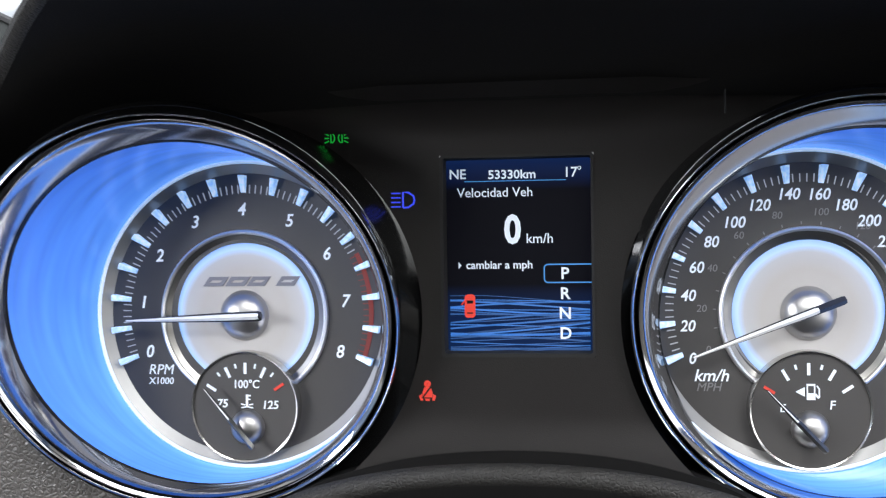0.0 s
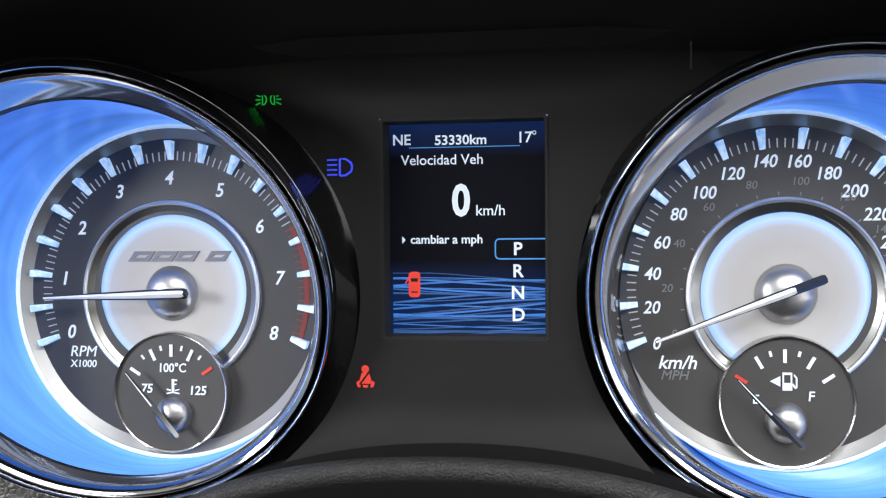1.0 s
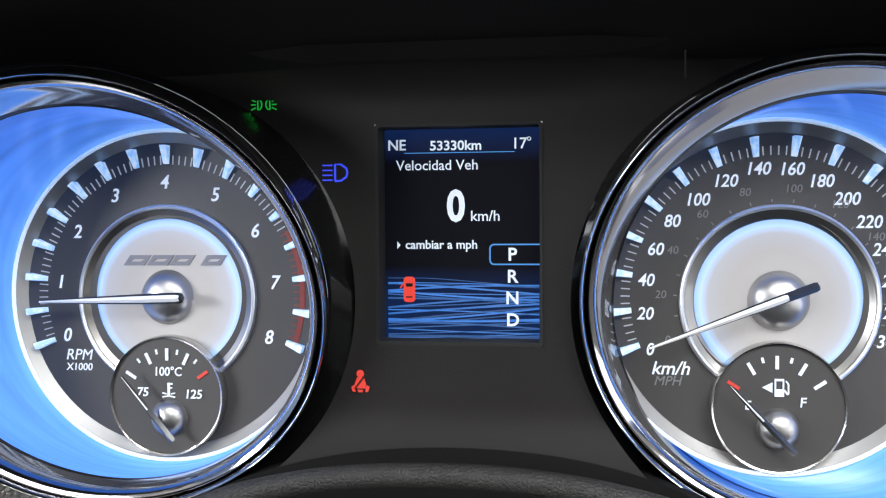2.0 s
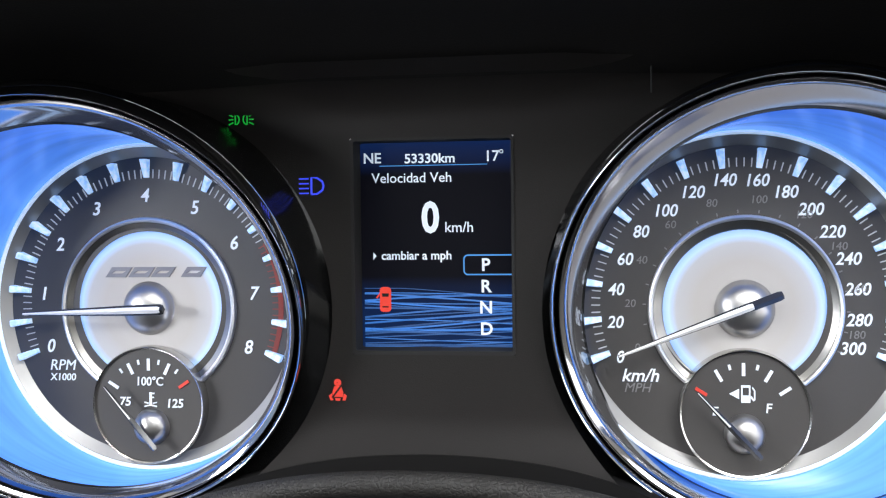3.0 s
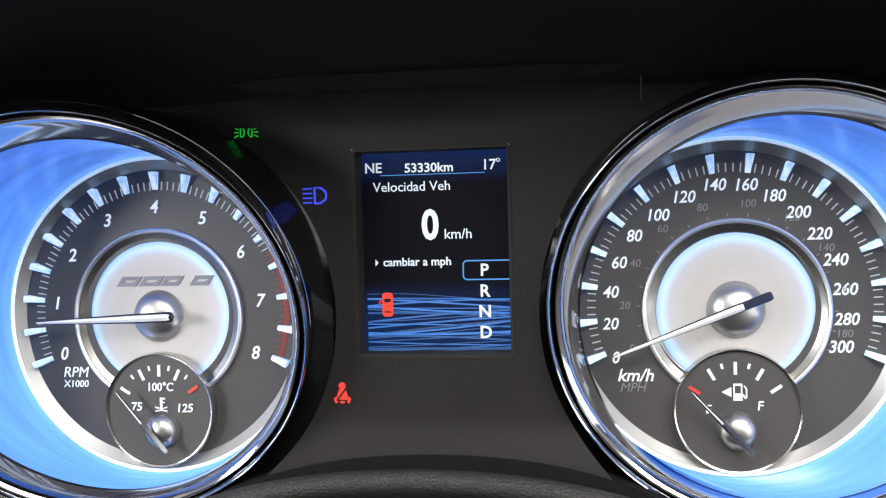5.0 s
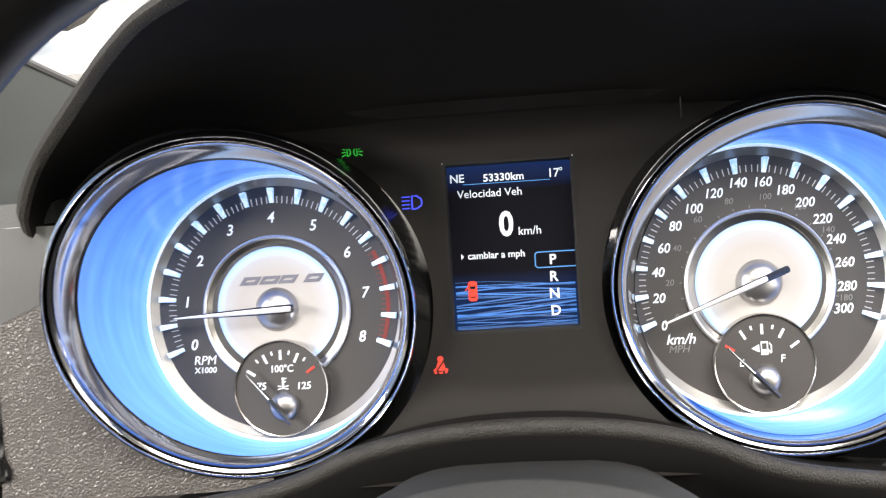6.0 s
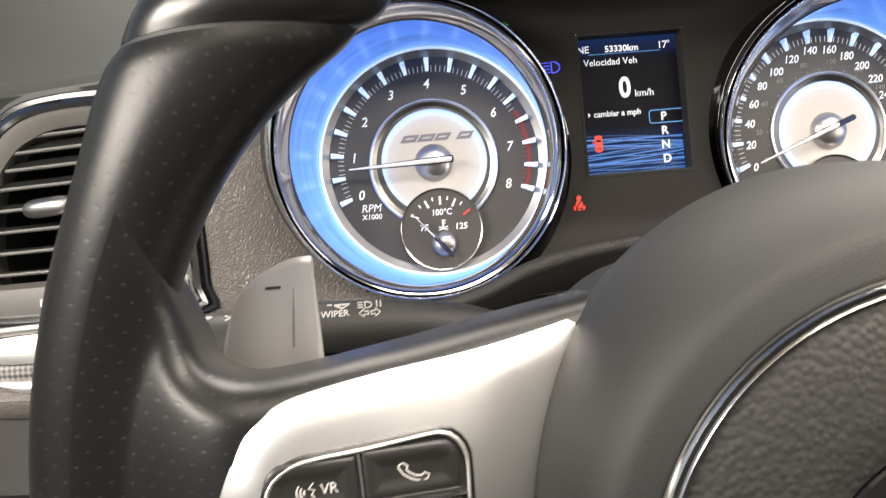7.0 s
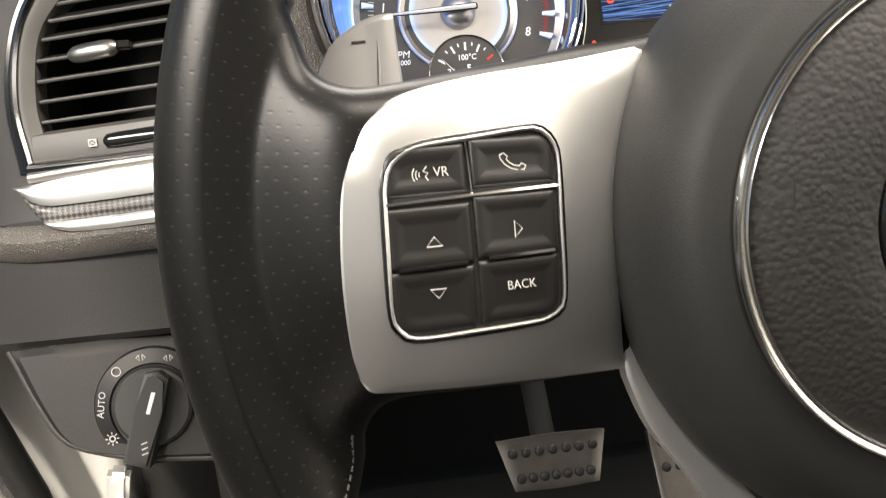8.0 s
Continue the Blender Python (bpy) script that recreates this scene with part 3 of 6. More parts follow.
for k in range(16):
    a = -110.5 + 221 * k / 15
    # the numbers line up along their outer edges, round a centre a little to the left of the dial's
    half = (0.0012, 0.0026, 0.0040)[len(str(20 * k)) - 1]
    turn = a - 3.0 * max(0.0, math.sin(radians(2 * a)))
    x, z = spot(SX - 0.0010, turn, 0.0376 - half * abs(math.sin(radians(a))) - 0.0009 * abs(math.cos(radians(a))) - 0.0023 * max(0.0, math.sin(radians(a))))
    letters("digit", writing(str(20 * k), x, 0.0002, z + 0.0002, 0.0034, 0.020, 0.2, squeeze=0.92), WHITE, speedo)
white = []
for k in range(10):
    a = -110.5 + 221 * (k * 32.2) / 300
    x, z = spot(SX - 0.0006, a, 0.0309)
    part("inner_digit", writing(str(20 * k), x, 0.0002, z, 0.0022, 0.0, 0.12), DIM, speedo, smooth=False)
    white += [flat_tick(SX, DIAL_Z, a + j * 221 * 16.1 / 300, 0.0271, 0.0280, 0.0003, 0.0002) for j in (0, 1)]
part("inner_scale", join(*white), DIM, speedo, "faint grey graduations", False, "stuff")
part("unit", writing("km/h", SX - 0.0288, 0.0002, DIAL_Z - 0.0188, 0.0036, 0.015, 0.25), WHITE, speedo, smooth=False)
part("unit", writing("MPH", SX - 0.0296, 0.0002, DIAL_Z - 0.0223, 0.0026, 0.0, 0.25), DIM, speedo, smooth=False)
part("needle", needle(SX - 0.0008, DIAL_Z + 0.0010, -111.3, 0.0104, 0.0368, -0.0072, 0.0021), NEEDLE, speedo, "polished chrome needle, body dark for its shaded side")
part("needle_ridge", needle(SX - 0.0008, DIAL_Z + 0.0010, -111.3, 0.0020, 0.0366, -0.0080, 0.0015), NEEDLE_LIT, speedo, "lit needle top, put in as a pale ridge")

FX, FZ = SX - 0.0005, -0.0328
fuel = sub_gauge("fuel_gauge", FX, FZ, 0.0848, -0.0394, -43, "small round fuel gauge in the speedometer")
for a, long, m in ((-58, 1, RED), (-30, 1, WHITE), (-15, 0, WHITE), (0, 1, WHITE), (15, 0, WHITE), (30, 1, WHITE), (56, 1, WHITE)):
    part("tick", flat_tick(FX - 0.0004, FZ - 0.0010, a, 0.0152 - (0.0036 if long else 0.0015), 0.0152, 0.0009 if long else 0.0007, -0.0031), m, fuel, smooth=False)
part("letter", writing("E", 0.0776, -0.0031, -0.0322, 0.0024, 0.012, 0.1), WHITE, fuel, smooth=False)
part("letter", writing("F", 0.0919, -0.0031, -0.0312, 0.0026, 0.012, 0.1), WHITE, fuel, smooth=False)
ic = [prism([(SX - 0.0006 + a * 0.95, -0.0322 + b) for a, b in o], -0.0031, -0.0028) for o in (
    ((-0.0044, 0.0050), (-0.0016, 0.0036), (-0.0016, 0.0064)), ((-0.0010, 0.0026), (0.0016, 0.0026), (0.0016, 0.0046), (-0.0010, 0.0046)),
    ((-0.0010, 0.0046), (-0.0006, 0.0046), (-0.0006, 0.0068), (-0.0010, 0.0068)), ((0.0012, 0.0046), (0.0016, 0.0046), (0.0016, 0.0068), (0.0012, 0.0068)),
    ((-0.0010, 0.0068), (0.0016, 0.0068), (0.0016, 0.0074), (-0.0010, 0.0074)), ((0.0016, 0.0040), (0.0024, 0.0030), (0.0030, 0.0034), (0.0030, 0.0060), (0.0022, 0.0070), (0.0020, 0.0066), (0.0026, 0.0058), (0.0026, 0.0036), (0.0018, 0.0046)))]
part("symbol", join(*ic), WHITE, fuel, "white pump symbol with arrow", False)

# face plate between the gauges, in one curved sheet with openings
cluster = thing("cluster_panel", (0, -0.006, -0.02), "matt dark brown plastic panel round the gauges", "panel")
SCR = (-0.0246, -0.0168, 0.0226, 0.0456)


def panel_depth(x, z):
    y = -0.0055
    if z > 0.050:
        y -= 40 * (z - 0.050) ** 2
    if z > 0.050:  # rolls over into the hood between and beside the gauges
        near = min(math.hypot(x + 0.0934, z - DIAL_Z), math.hypot(x - 0.0930, z - DIAL_Z))
        f = min(z - 0.050, 0.0104)
        y -= (0.0112 - math.sqrt(0.0112 ** 2 - f * f) + 2.6 * max(0.0, z - 0.0604)) * min(1.0, max(0.0, (near - 0.066) / 0.022))
    if z < -0.034:
        y -= 30 * (z + 0.034) ** 2
    return y


HOOD_FOOT = [(0.171, 0.022), (0.163, 0.034), (0.148, 0.046), (0.130, 0.054), (0.110, 0.0585), (0.090, 0.0600), (0.050, 0.0605), (0.0, 0.0605)]


def half_width(z):
    """Half the panel's width under the foot of the hood."""
    for (x0, z0), (x1, z1) in zip(HOOD_FOOT, HOOD_FOOT[1:7]):
        if z < z1:
            return x0 + (x1 - x0) * (z - z0) / (z1 - z0)
    return 0.100


xs = sorted({round(-0.172 + 0.002 * i, 4) for i in range(171)} | {SCR[0], SCR[2]})
zs = sorted({round(-0.064 + 0.002 * i, 4) for i in range(69)} | {SCR[1], SCR[3]})
bm = bmesh.new()
HOLE = 0.0628
grid, inside = [], set()
for x in xs:
    col = []
    for z in zs:
        px, pz = x, z
        for hx in (-0.0934, 0.0930):
            d = math.hypot(x - hx, z - DIAL_Z)
            if HOLE - 0.0016 < d < HOLE + 0.0012:
                px, pz = hx + (x - hx) * HOLE / d, DIAL_Z + (z - DIAL_Z) * HOLE / d
        if 0.022 < pz < 0.060:
            px = max(-half_width(pz), min(half_width(pz), px))
        v = bm.verts.new((px, panel_depth(px, pz), pz))
        if min(math.hypot(x + 0.0934, z - DIAL_Z), math.hypot(x - 0.0930, z - DIAL_Z)) <= HOLE - 0.0016:
            inside.add(v)
        col.append(v)
    grid.append(col)
for i in range(len(xs) - 1):
    for j in range(len(zs) - 1):
        mx, mz = (xs[i] + xs[i + 1]) / 2, (zs[j] + zs[j + 1]) / 2
        if SCR[0] < mx < SCR[2] and SCR[1] < mz < SCR[3]:
            continue
        if mz > 0.064 or (mz > 0.022 and abs(mx) > half_width(mz) + 0.002) or (mx < -0.150 and mz < 0.020) or (mx < -0.116 and mz < -0.044):
            continue
        corners = [v for v in (grid[i][j], grid[i + 1][j], grid[i + 1][j + 1], grid[i][j + 1]) if v not in inside]
        if len(corners) > 2:
            bm.faces.new(corners)
bmesh.ops.delete(bm, geom=[v for v in bm.verts if not v.link_faces], context="VERTS")
part("face", bm, PANEL, cluster)
part("seam", block((0.0600, panel_depth(0, 0.060) - 0.0002, 0.060), (0.0004, 0.0012, 0.010)), CAVITY, cluster)


def stroke(points, w, y):
    """A flat line of even width through points in x and z."""
    at = y if callable(y) else (lambda px, pz: y)
    pts = [Vector((x, 0, z)) for x, z in points]
    rows = []
    for i, p in enumerate(pts):
        y = at(p.x, p.z)
        d = (pts[min(i + 1, len(pts) - 1)] - pts[max(i - 1, 0)]).normalized()
        s = Vector((-d.z, 0, d.x)) * w / 2
        rows.append([p + s + Vector((0, y, 0)), p - s + Vector((0, y, 0)), p - s + Vector((0, y + 0.0002, 0)), p + s + Vector((0, y + 0.0002, 0))])
    return loft(rows, True, True, True)


IY = -0.0060
# parking lamps, main beam and seat belt symbols
cx, cz = -0.0570, 0.0520
bits = []
for s in (-1, 1):
    bits.append(stroke([(cx + s * (0.0018 - 0.0012 * math.sin(radians(k))), cz + 0.0015 * math.cos(radians(k))) for k in range(0, 181, 20)] + [(cx + s * 0.0018, cz + 0.0015)], 0.00036, IY))
    bits += [stroke([(cx + s * 0.0024, cz + d * 0.7), (cx + s * 0.0038, cz + d * 1.25)], 0.00036, IY) for d in (-0.0012, 0.0, 0.0012)]
for b in bits:
    part("warning_light", b, GREEN, cluster, "green lit side lamp symbol", False)
cx, cz = -0.0362, 0.0322
bits = [stroke([(cx + 0.0001, cz - 0.0024), (cx + 0.0001, cz + 0.0024), (cx + 0.0018, cz + 0.0023), (cx + 0.0034, cz + 0.0012), (cx + 0.0037, cz), (cx + 0.0034, cz - 0.0012),
                (cx + 0.0018, cz - 0.0023), (cx + 0.0001, cz - 0.0024)], 0.00055, IY)]
bits += [stroke([(cx - 0.0036, cz + d), (cx - 0.0007, cz + d)], 0.0004, IY) for d in (-0.0021, -0.0007, 0.0007, 0.0021)]
for b in bits:
    part("warning_light", b, INDIGO, cluster, "blue lit headlamp symbol", False)
cx, cz = -0.0292, -0.0272
bits = [lathe([(0.0011, IY), (0.0001, IY - 0.0001)], cx, cz + 0.0022, 20),
        prism([(cx - 0.0010, cz + 0.0011), (cx + 0.0010, cz + 0.0011), (cx + 0.0016, cz - 0.0006), (cx + 0.0015, cz - 0.0020), (cx - 0.0015, cz - 0.0020), (cx - 0.0016, cz - 0.0006)], IY, IY + 0.0002),
        prism([(cx - 0.0027, cz - 0.0016), (cx - 0.0018, cz - 0.0010), (cx - 0.0014, cz - 0.0030), (cx - 0.0022, cz - 0.0030)], IY, IY + 0.0002),
        prism([(cx + 0.0018, cz - 0.0010), (cx + 0.0027, cz - 0.0016), (cx + 0.0022, cz - 0.0030), (cx + 0.0014, cz - 0.0030)], IY, IY + 0.0002),
        prism([(cx - 0.0008, cz - 0.0024), (cx + 0.0008, cz - 0.0024), (cx + 0.0006, cz - 0.0031), (cx - 0.0006, cz - 0.0031)], IY, IY + 0.0002)]
for b in bits:
    part("warning_light", b, RED, cluster, "red lit seat belt symbol", False)
part("belt_strap", stroke([(cx + 0.0013, cz + 0.0016), (cx - 0.0016, cz - 0.0022)], 0.0005, IY - 0.0003), PANEL, cluster, "dark strap line", False)

# trip display
screen = thing("information_display", (-0.001, 0, 0.014), "portrait colour display with white text and blue streaks", "display")
part("display_frame", band(rounded(SCR[0], SCR[1], SCR[2], SCR[3], 0.0008), rounded(SCR[0] + 0.0010, SCR[1] + 0.0012, SCR[2] - 0.0008, SCR[3] - 0.0008, 0.0006), -0.0058, 0.0030), CAVITY, screen, "black recessed frame")


def screen_glow(name):
    """The lit picture ground: dark blue head, black middle, blue foot."""
    m, nt, bsdf = nodes_of(name)
    xyz = nt.nodes.new("ShaderNodeSeparateXYZ")
    link(nt, nt.nodes.new("ShaderNodeTexCoord").outputs["Object"], xyz.inputs[0])
    f = math_node(nt, "MULTIPLY_ADD", xyz.outputs[2], 1 / 0.062, 0.5)
    ramp = nt.nodes.new("ShaderNodeValToRGB")
    el = ramp.color_ramp.elements
    el[0].position, el[0].color = 0.0, (0.003, 0.018, 0.075, 1)
    el[1].position, el[1].color = 1.0, (0.006, 0.018, 0.075, 1)
    for p, c in ((0.22, (0.003, 0.014, 0.06)), (0.31, (0.003, 0.008, 0.03)), (0.36, (0.001, 0.001, 0.003)), (0.84, (0.001, 0.001, 0.003)), (0.90, (0.003, 0.008, 0.035))):
        el.new(p).color = (*c, 1)
    link(nt, f, ramp.inputs[0])
    link(nt, ramp.outputs[0], bsdf.inputs["Emission Color"])
    bsdf.inputs["Emission Strength"].default_value = 1.0
    bsdf.inputs["Base Color"].default_value = (0.004, 0.004, 0.005, 1)
    bsdf.inputs["Roughness"].default_value = 0.35
    bsdf.inputs["Specular IOR Level"].default_value = 0.1
    return m


part("screen", prism(rounded(SCR[0] + 0.0006, SCR[1] + 0.0006, SCR[2] - 0.0006, SCR[3] - 0.0006, 0.0004), 0.0030, 0.0050), screen_glow("display_ground"), screen, smooth=False)
SY = 0.0028
part("text", writing("NE", -0.0227, SY, 0.0402, 0.0030, 0.022, align="LEFT"), WHITE, screen, smooth=False)
part("text", writing("53330km", -0.0027, SY, 0.0399, 0.0027, 0.026, align="CENTER", squeeze=1.05), WHITE, screen, smooth=False)
part("text", writing("17", 0.0156, SY, 0.0402, 0.0031, 0.014, align="CENTER"), WHITE, screen, smooth=False)
part("text", writing("°", 0.0184, SY, 0.0403, 0.0031, 0, align="CENTER"), WHITE, screen, smooth=False)
part("text", writing("Velocidad Veh", -0.0202, SY, 0.0343, 0.0029, 0.006, align="LEFT"), WHITE, screen, smooth=False)
part("text", writing("km/h", 0.0058, SY, 0.0196, 0.0030, 0.008, align="CENTER"), WHITE, screen, smooth=False)
part("text", writing("cambiar a mph", -0.0176, SY, 0.0114, 0.0025, 0.022, align="LEFT"), WHITE, screen, smooth=False)
part("text", writing("P", 0.0135, SY, 0.0085, 0.0036, 0.030, align="CENTER"), WHITE, screen, smooth=False)
part("text", writing("R", 0.0135, SY, 0.0022, 0.0036, 0.030, align="CENTER"), WHITE, screen, smooth=False)
part("text", writing("N", 0.0135, SY, -0.0040, 0.0036, 0.030, align="CENTER"), WHITE, screen, smooth=False)
part("text", writing("D", 0.0136, SY, -0.0103, 0.0036, 0.030, align="CENTER"), WHITE, screen, smooth=False)
part("text", writing("0", -0.0027, SY, 0.0222, 0.0088, 0.042, squeeze=0.84), WHITE, screen, "large white zero", False)
part("cursor", prism([(-0.0200, 0.0125), (-0.0200, 0.0103), (-0.0190, 0.0114)], SY, SY + 0.0001), WHITE, screen, smooth=False)
FRAME_BLUE = glow("display_blue", (0.10, 0.42, 1.0), 0.8)
part("header_line", prism([(-0.0178, 0.0379), (0.0143, 0.0379), (0.0143, 0.0381), (-0.0178, 0.0381)], SY, SY + 0.0001), FRAME_BLUE, screen, smooth=False)
SX0, SX1, SZ0, SZ1 = 0.0069, 0.0222, 0.0056, 0.0117
part("selector_frame", band(*[[(SX1, SZ1 - k)] + arc_outline(SX0 + 0.0014, SZ1 - 0.0014, 0.0014 - k, 90, 180, 4) + arc_outline(SX0 + 0.0014, SZ0 + 0.0014, 0.0014 - k, 180, 270, 4) + [(SX1, SZ0 + k)] for k in (0, 0.0004)], SY, SY + 0.0001),
     FRAME_BLUE, screen, "blue outlined selector", False)
CX, CZ = -0.0165, -0.0015
body = rounded(CX - 0.0017, CZ - 0.0037, CX + 0.0017, CZ + 0.0037, 0.0010, 3)
part("door_warning", prism(body, SY, SY + 0.0001), RED, screen, "red car symbol with open door", False)
part("door_warning", stroke([(CX - 0.0027, CZ + 0.0004), (CX - 0.0016, CZ + 0.0018)], 0.0004, SY), RED, screen, "red open door line", False)
part("car_window", prism([(CX - 0.0011, CZ + 0.0018), (CX + 0.0011, CZ + 0.0018), (CX + 0.0009, CZ + 0.0008), (CX - 0.0009, CZ + 0.0008)], SY - 0.0001, SY), CAVITY, screen, smooth=False)
part("car_window", prism([(CX - 0.0009, CZ - 0.0020), (CX + 0.0009, CZ - 0.0020), (CX + 0.0009, CZ - 0.0024), (CX - 0.0009, CZ - 0.0024)], SY - 0.0001, SY), CAVITY, screen, smooth=False)
random.seed(4)
for k in range(26):
    z0 = 0.0012 - 0.0170 * (k / 25) + random.uniform(-0.0005, 0.0005)
    s, cur = random.uniform(-0.0028, 0.0034) - (0.0015 if k < 9 else -0.0012), random.uniform(-0.002, 0.002)
    line = []
    for i in range(9):
        f = i / 8
        line.append((-0.0228 + 0.0440 * f, min(0.0018, max(-0.0158, z0 + s * (f - 0.5) + cur * (f * f - f)))))
    tone = random.uniform(0.25, 1.0)
    part("streak", stroke(line, random.choice((0.0002, 0.0003, 0.0005, 0.0007)), SY + 0.0001), glow("streak_blue", (0.06 * tone, 0.27 * tone, 0.85 * tone), 1.0), screen, smooth=False)

# ---- steering wheel ----
WX, WY, WZ, TILTED = 0.0, -0.172, -0.111, -0.17
wheel = thing("steering_wheel", (WX, WY, WZ), "black leather steering wheel with silver spokes and padded round hub", "steering wheel")


def in_wheel(r, a, y):
    """A place on the wheel: radius, angle in degrees from the right, depth off its plane."""
    x, v = r * math.cos(radians(a)), r * math.sin(radians(a))
    return Vector((WX + x, WY + y * math.cos(TILTED) + v * math.sin(TILTED), WZ + v * math.cos(TILTED) - y * math.sin(TILTED)))


SEAMS = (41.2, 138.8, 230.3, 309.7)


def rim_section(a0, a1, steps, n=28, fat=1.0):
    rings = []
    for i in range(steps + 1):
        a = a0 + (a1 - a0) * i / steps
        u = abs(a - 90)
        pull = fat * (1 - 0.075 * sum(math.exp(-((a - s) / 1.1) ** 2) for s in SEAMS))  # the leather is drawn in along its seams
        thumb = 0.0092 * math.exp(-((u - 47) / 9.5) ** 2) - 0.0072 / (1 + math.exp((u - 28) / 2.5))
        ring = []
        for k in range(n):
            q = 2 * math.pi * k / n
            rad = 0.1900 + 0.0065 / (1 + math.exp((u - 55) / 5)) * (0.5 + 0.5 * math.cos(q)) + (0.0150 * pull) * math.cos(q) - thumb * (0.5 - 0.5 * math.cos(q)) ** 1.3
            side = 1 if a > 90 else -1
            slant = 5.6 * side * math.cos(q) * math.exp(-((u - 49) / 10) ** 2)
            ring.append(in_wheel(rad, a + slant, -0.0175 * pull * math.sin(q)))
        rings.append(ring)
    bm = loft(rings, True, True, True)
    lay = bm.loops.layers.uv.verify()
    for f in bm.faces:
        for lo in f.loops:
            p = lo.vert.co - Vector((WX, WY, WZ))
            ang = math.atan2(p.z, p.x)
            if f.calc_center_median().x < WX and ang < 0:
                ang += 2 * math.pi
            rr = math.hypot(p.x, p.z)
            q = math.atan2(-(p.y - p.z * math.sin(TILTED)), rr - 0.1900)
            fc = f.calc_center_median() - Vector((WX, WY, WZ))
            qc = math.atan2(-(fc.y - fc.z * math.sin(TILTED)), math.hypot(fc.x, fc.z) - 0.1900)
            if q - qc > math.pi:
                q -= 2 * math.pi
            if qc - q > math.pi:
                q += 2 * math.pi
            lo[lay].uv = (q * 0.0168 + 0.2, ang * 0.185 + 1.0)
    return bm


part("rim_top", rim_section(41.4, 138.6, 150), LEATHER, wheel, "smooth black leather")
part("grip", rim_section(139.0, 230, 140), GRIP, wheel, "perforated black leather")
part("grip", rim_section(-50, 41.0, 140), GRIP, wheel, "perforated black leather")
part("rim_bottom", rim_section(230.6, 309.4, 32), LEATHER, wheel, "smooth black leather")
for a in SEAMS:
    part("rim_seam", rim_section(a - 0.35, a + 0.35, 2, fat=0.985), RUBBER, wheel)


def spoke_depth(x, z):
    return -0.2020 + 3.1 * max(0.0, x + 0.154) ** 2 - 0.17 * (z + 0.11) + 1.9 * (z + 0.11) ** 2 + 5.0 * max(0.0, -0.118 - z) ** 2 + 4.0 * max(0.0, z + 0.088) ** 2 * min(1.0, max(0.0, (-0.082 - x) / 0.030))


def leather_depth(x, z):
    """The leather between spoke and rim: the spoke's face falls away outwards and melts into the rim's round."""
    r = math.hypot(x - WX, (z - WZ) / math.cos(TILTED))
    plane = WY + (z - WZ) * math.tan(TILTED)
    f = min(1.0, max(0.0, (r - 0.152) / 0.038))
    f = f * f * (3 - 2 * f)
    sheet_p = (plane - spoke_depth(x, z) - 0.0022) * (1 - f) + 0.0125 * f
    rim_p = 0.0177 * math.sqrt(max(0.0, 1 - ((r - 0.190) / 0.0168) ** 2))
    h = min(1.0, max(0.0, 0.5 + 0.5 * (sheet_p - rim_p) / 0.0075))
    p = rim_p + (sheet_p - rim_p) * h + 0.0075 * h * (1 - h)
    return plane - (p + 0.00012) / math.cos(TILTED)


def mirrored(points):
    return [(2 * WX - x, z) for x, z in points][::-1]


def swap(points):
    return [(2 * WX - x, z) for x, z in points]


def uv_plane(bm):
    lay = bm.loops.layers.uv.verify()
    for f in bm.faces:
        for lo in f.loops:
            x, z = lo.vert.co.x - WX, lo.vert.co.z - WZ
            ang = math.atan2(z, x)
            if x < 0 and ang < 0:
                ang += 2 * math.pi
            lo[lay].uv = (0.2264 + 0.190 - math.hypot(x, z / math.cos(TILTED)), ang * 0.185 + 1.0)
    return bm


top = [(-0.1712, -0.0298), (-0.1650, -0.043), (-0.1605, -0.057), (-0.157, -0.0655), (-0.149, -0.0700), (-0.136, -0.0695), (-0.120, -0.0672), (-0.105, -0.0650), (-0.085, -0.0615), (-0.060, -0.0580)]
right = [(-0.060, -0.0580), (-0.070, -0.084), (-0.077, -0.117), (-0.076, -0.1545)]
bottom = [(-0.1685, -0.1975), (-0.1595, -0.183), (-0.1555, -0.171), (-0.154, -0.161), (-0.146, -0.1540), (-0.125, -0.1540), (-0.100, -0.1550), (-0.076, -0.1545)]
left = [(-0.1712, -0.0298)] + [(0.190 * math.cos(radians(a)), WZ + 0.190 * math.sin(radians(a)) * math.cos(TILTED)) for a in (160, 167, 174, 181, 188, 195, 202)] + [(-0.1685, -0.1975)]


def to_segment(x, z, p, q):
    """Distance in the x and z plane from a point to the stretch p to q."""
    dx, dz = q.x - p.x, q.z - p.z
    k = min(1.0, max(0.0, ((x - p.x) * dx + (z - p.z) * dz) / (dx * dx + dz * dz + 1e-12)))
    return math.hypot(x - p.x - k * dx, z - p.z - k * dz)


def cover_depth(x, z):
    """The leather's front, rolled back along its top and bottom edges."""
    roll = 0.0
    r = math.hypot(x - WX, (z - WZ) / math.cos(TILTED))
    fade = min(1.0, max(0.0, (0.180 - r) / 0.014))
    fade = fade * fade * (3 - 2 * fade)
    for line in (TOP_EDGE, LOW_EDGE):
        near = min(to_segment(x, z, p, q) for p, q in zip(line, line[1:]))
        k = max(0.0, 1 - near / 0.010)
        roll = max(roll, 0.010 * (1 - math.sqrt(1 - k * k)))
    return leather_depth(x, z) + roll * fade


TOP_EDGE = smooth_line([(x, 0, z) for x, z in top], 80)
LOW_EDGE = smooth_line([(x, 0, z) for x, z in bottom], 80)
part("spoke_cover", uv_plane(patch(top, right, bottom, left, cover_depth, 60, 50, 0.024, 0.0004, "left", 0.002)), GRIP, wheel, "black leather spoke cover")
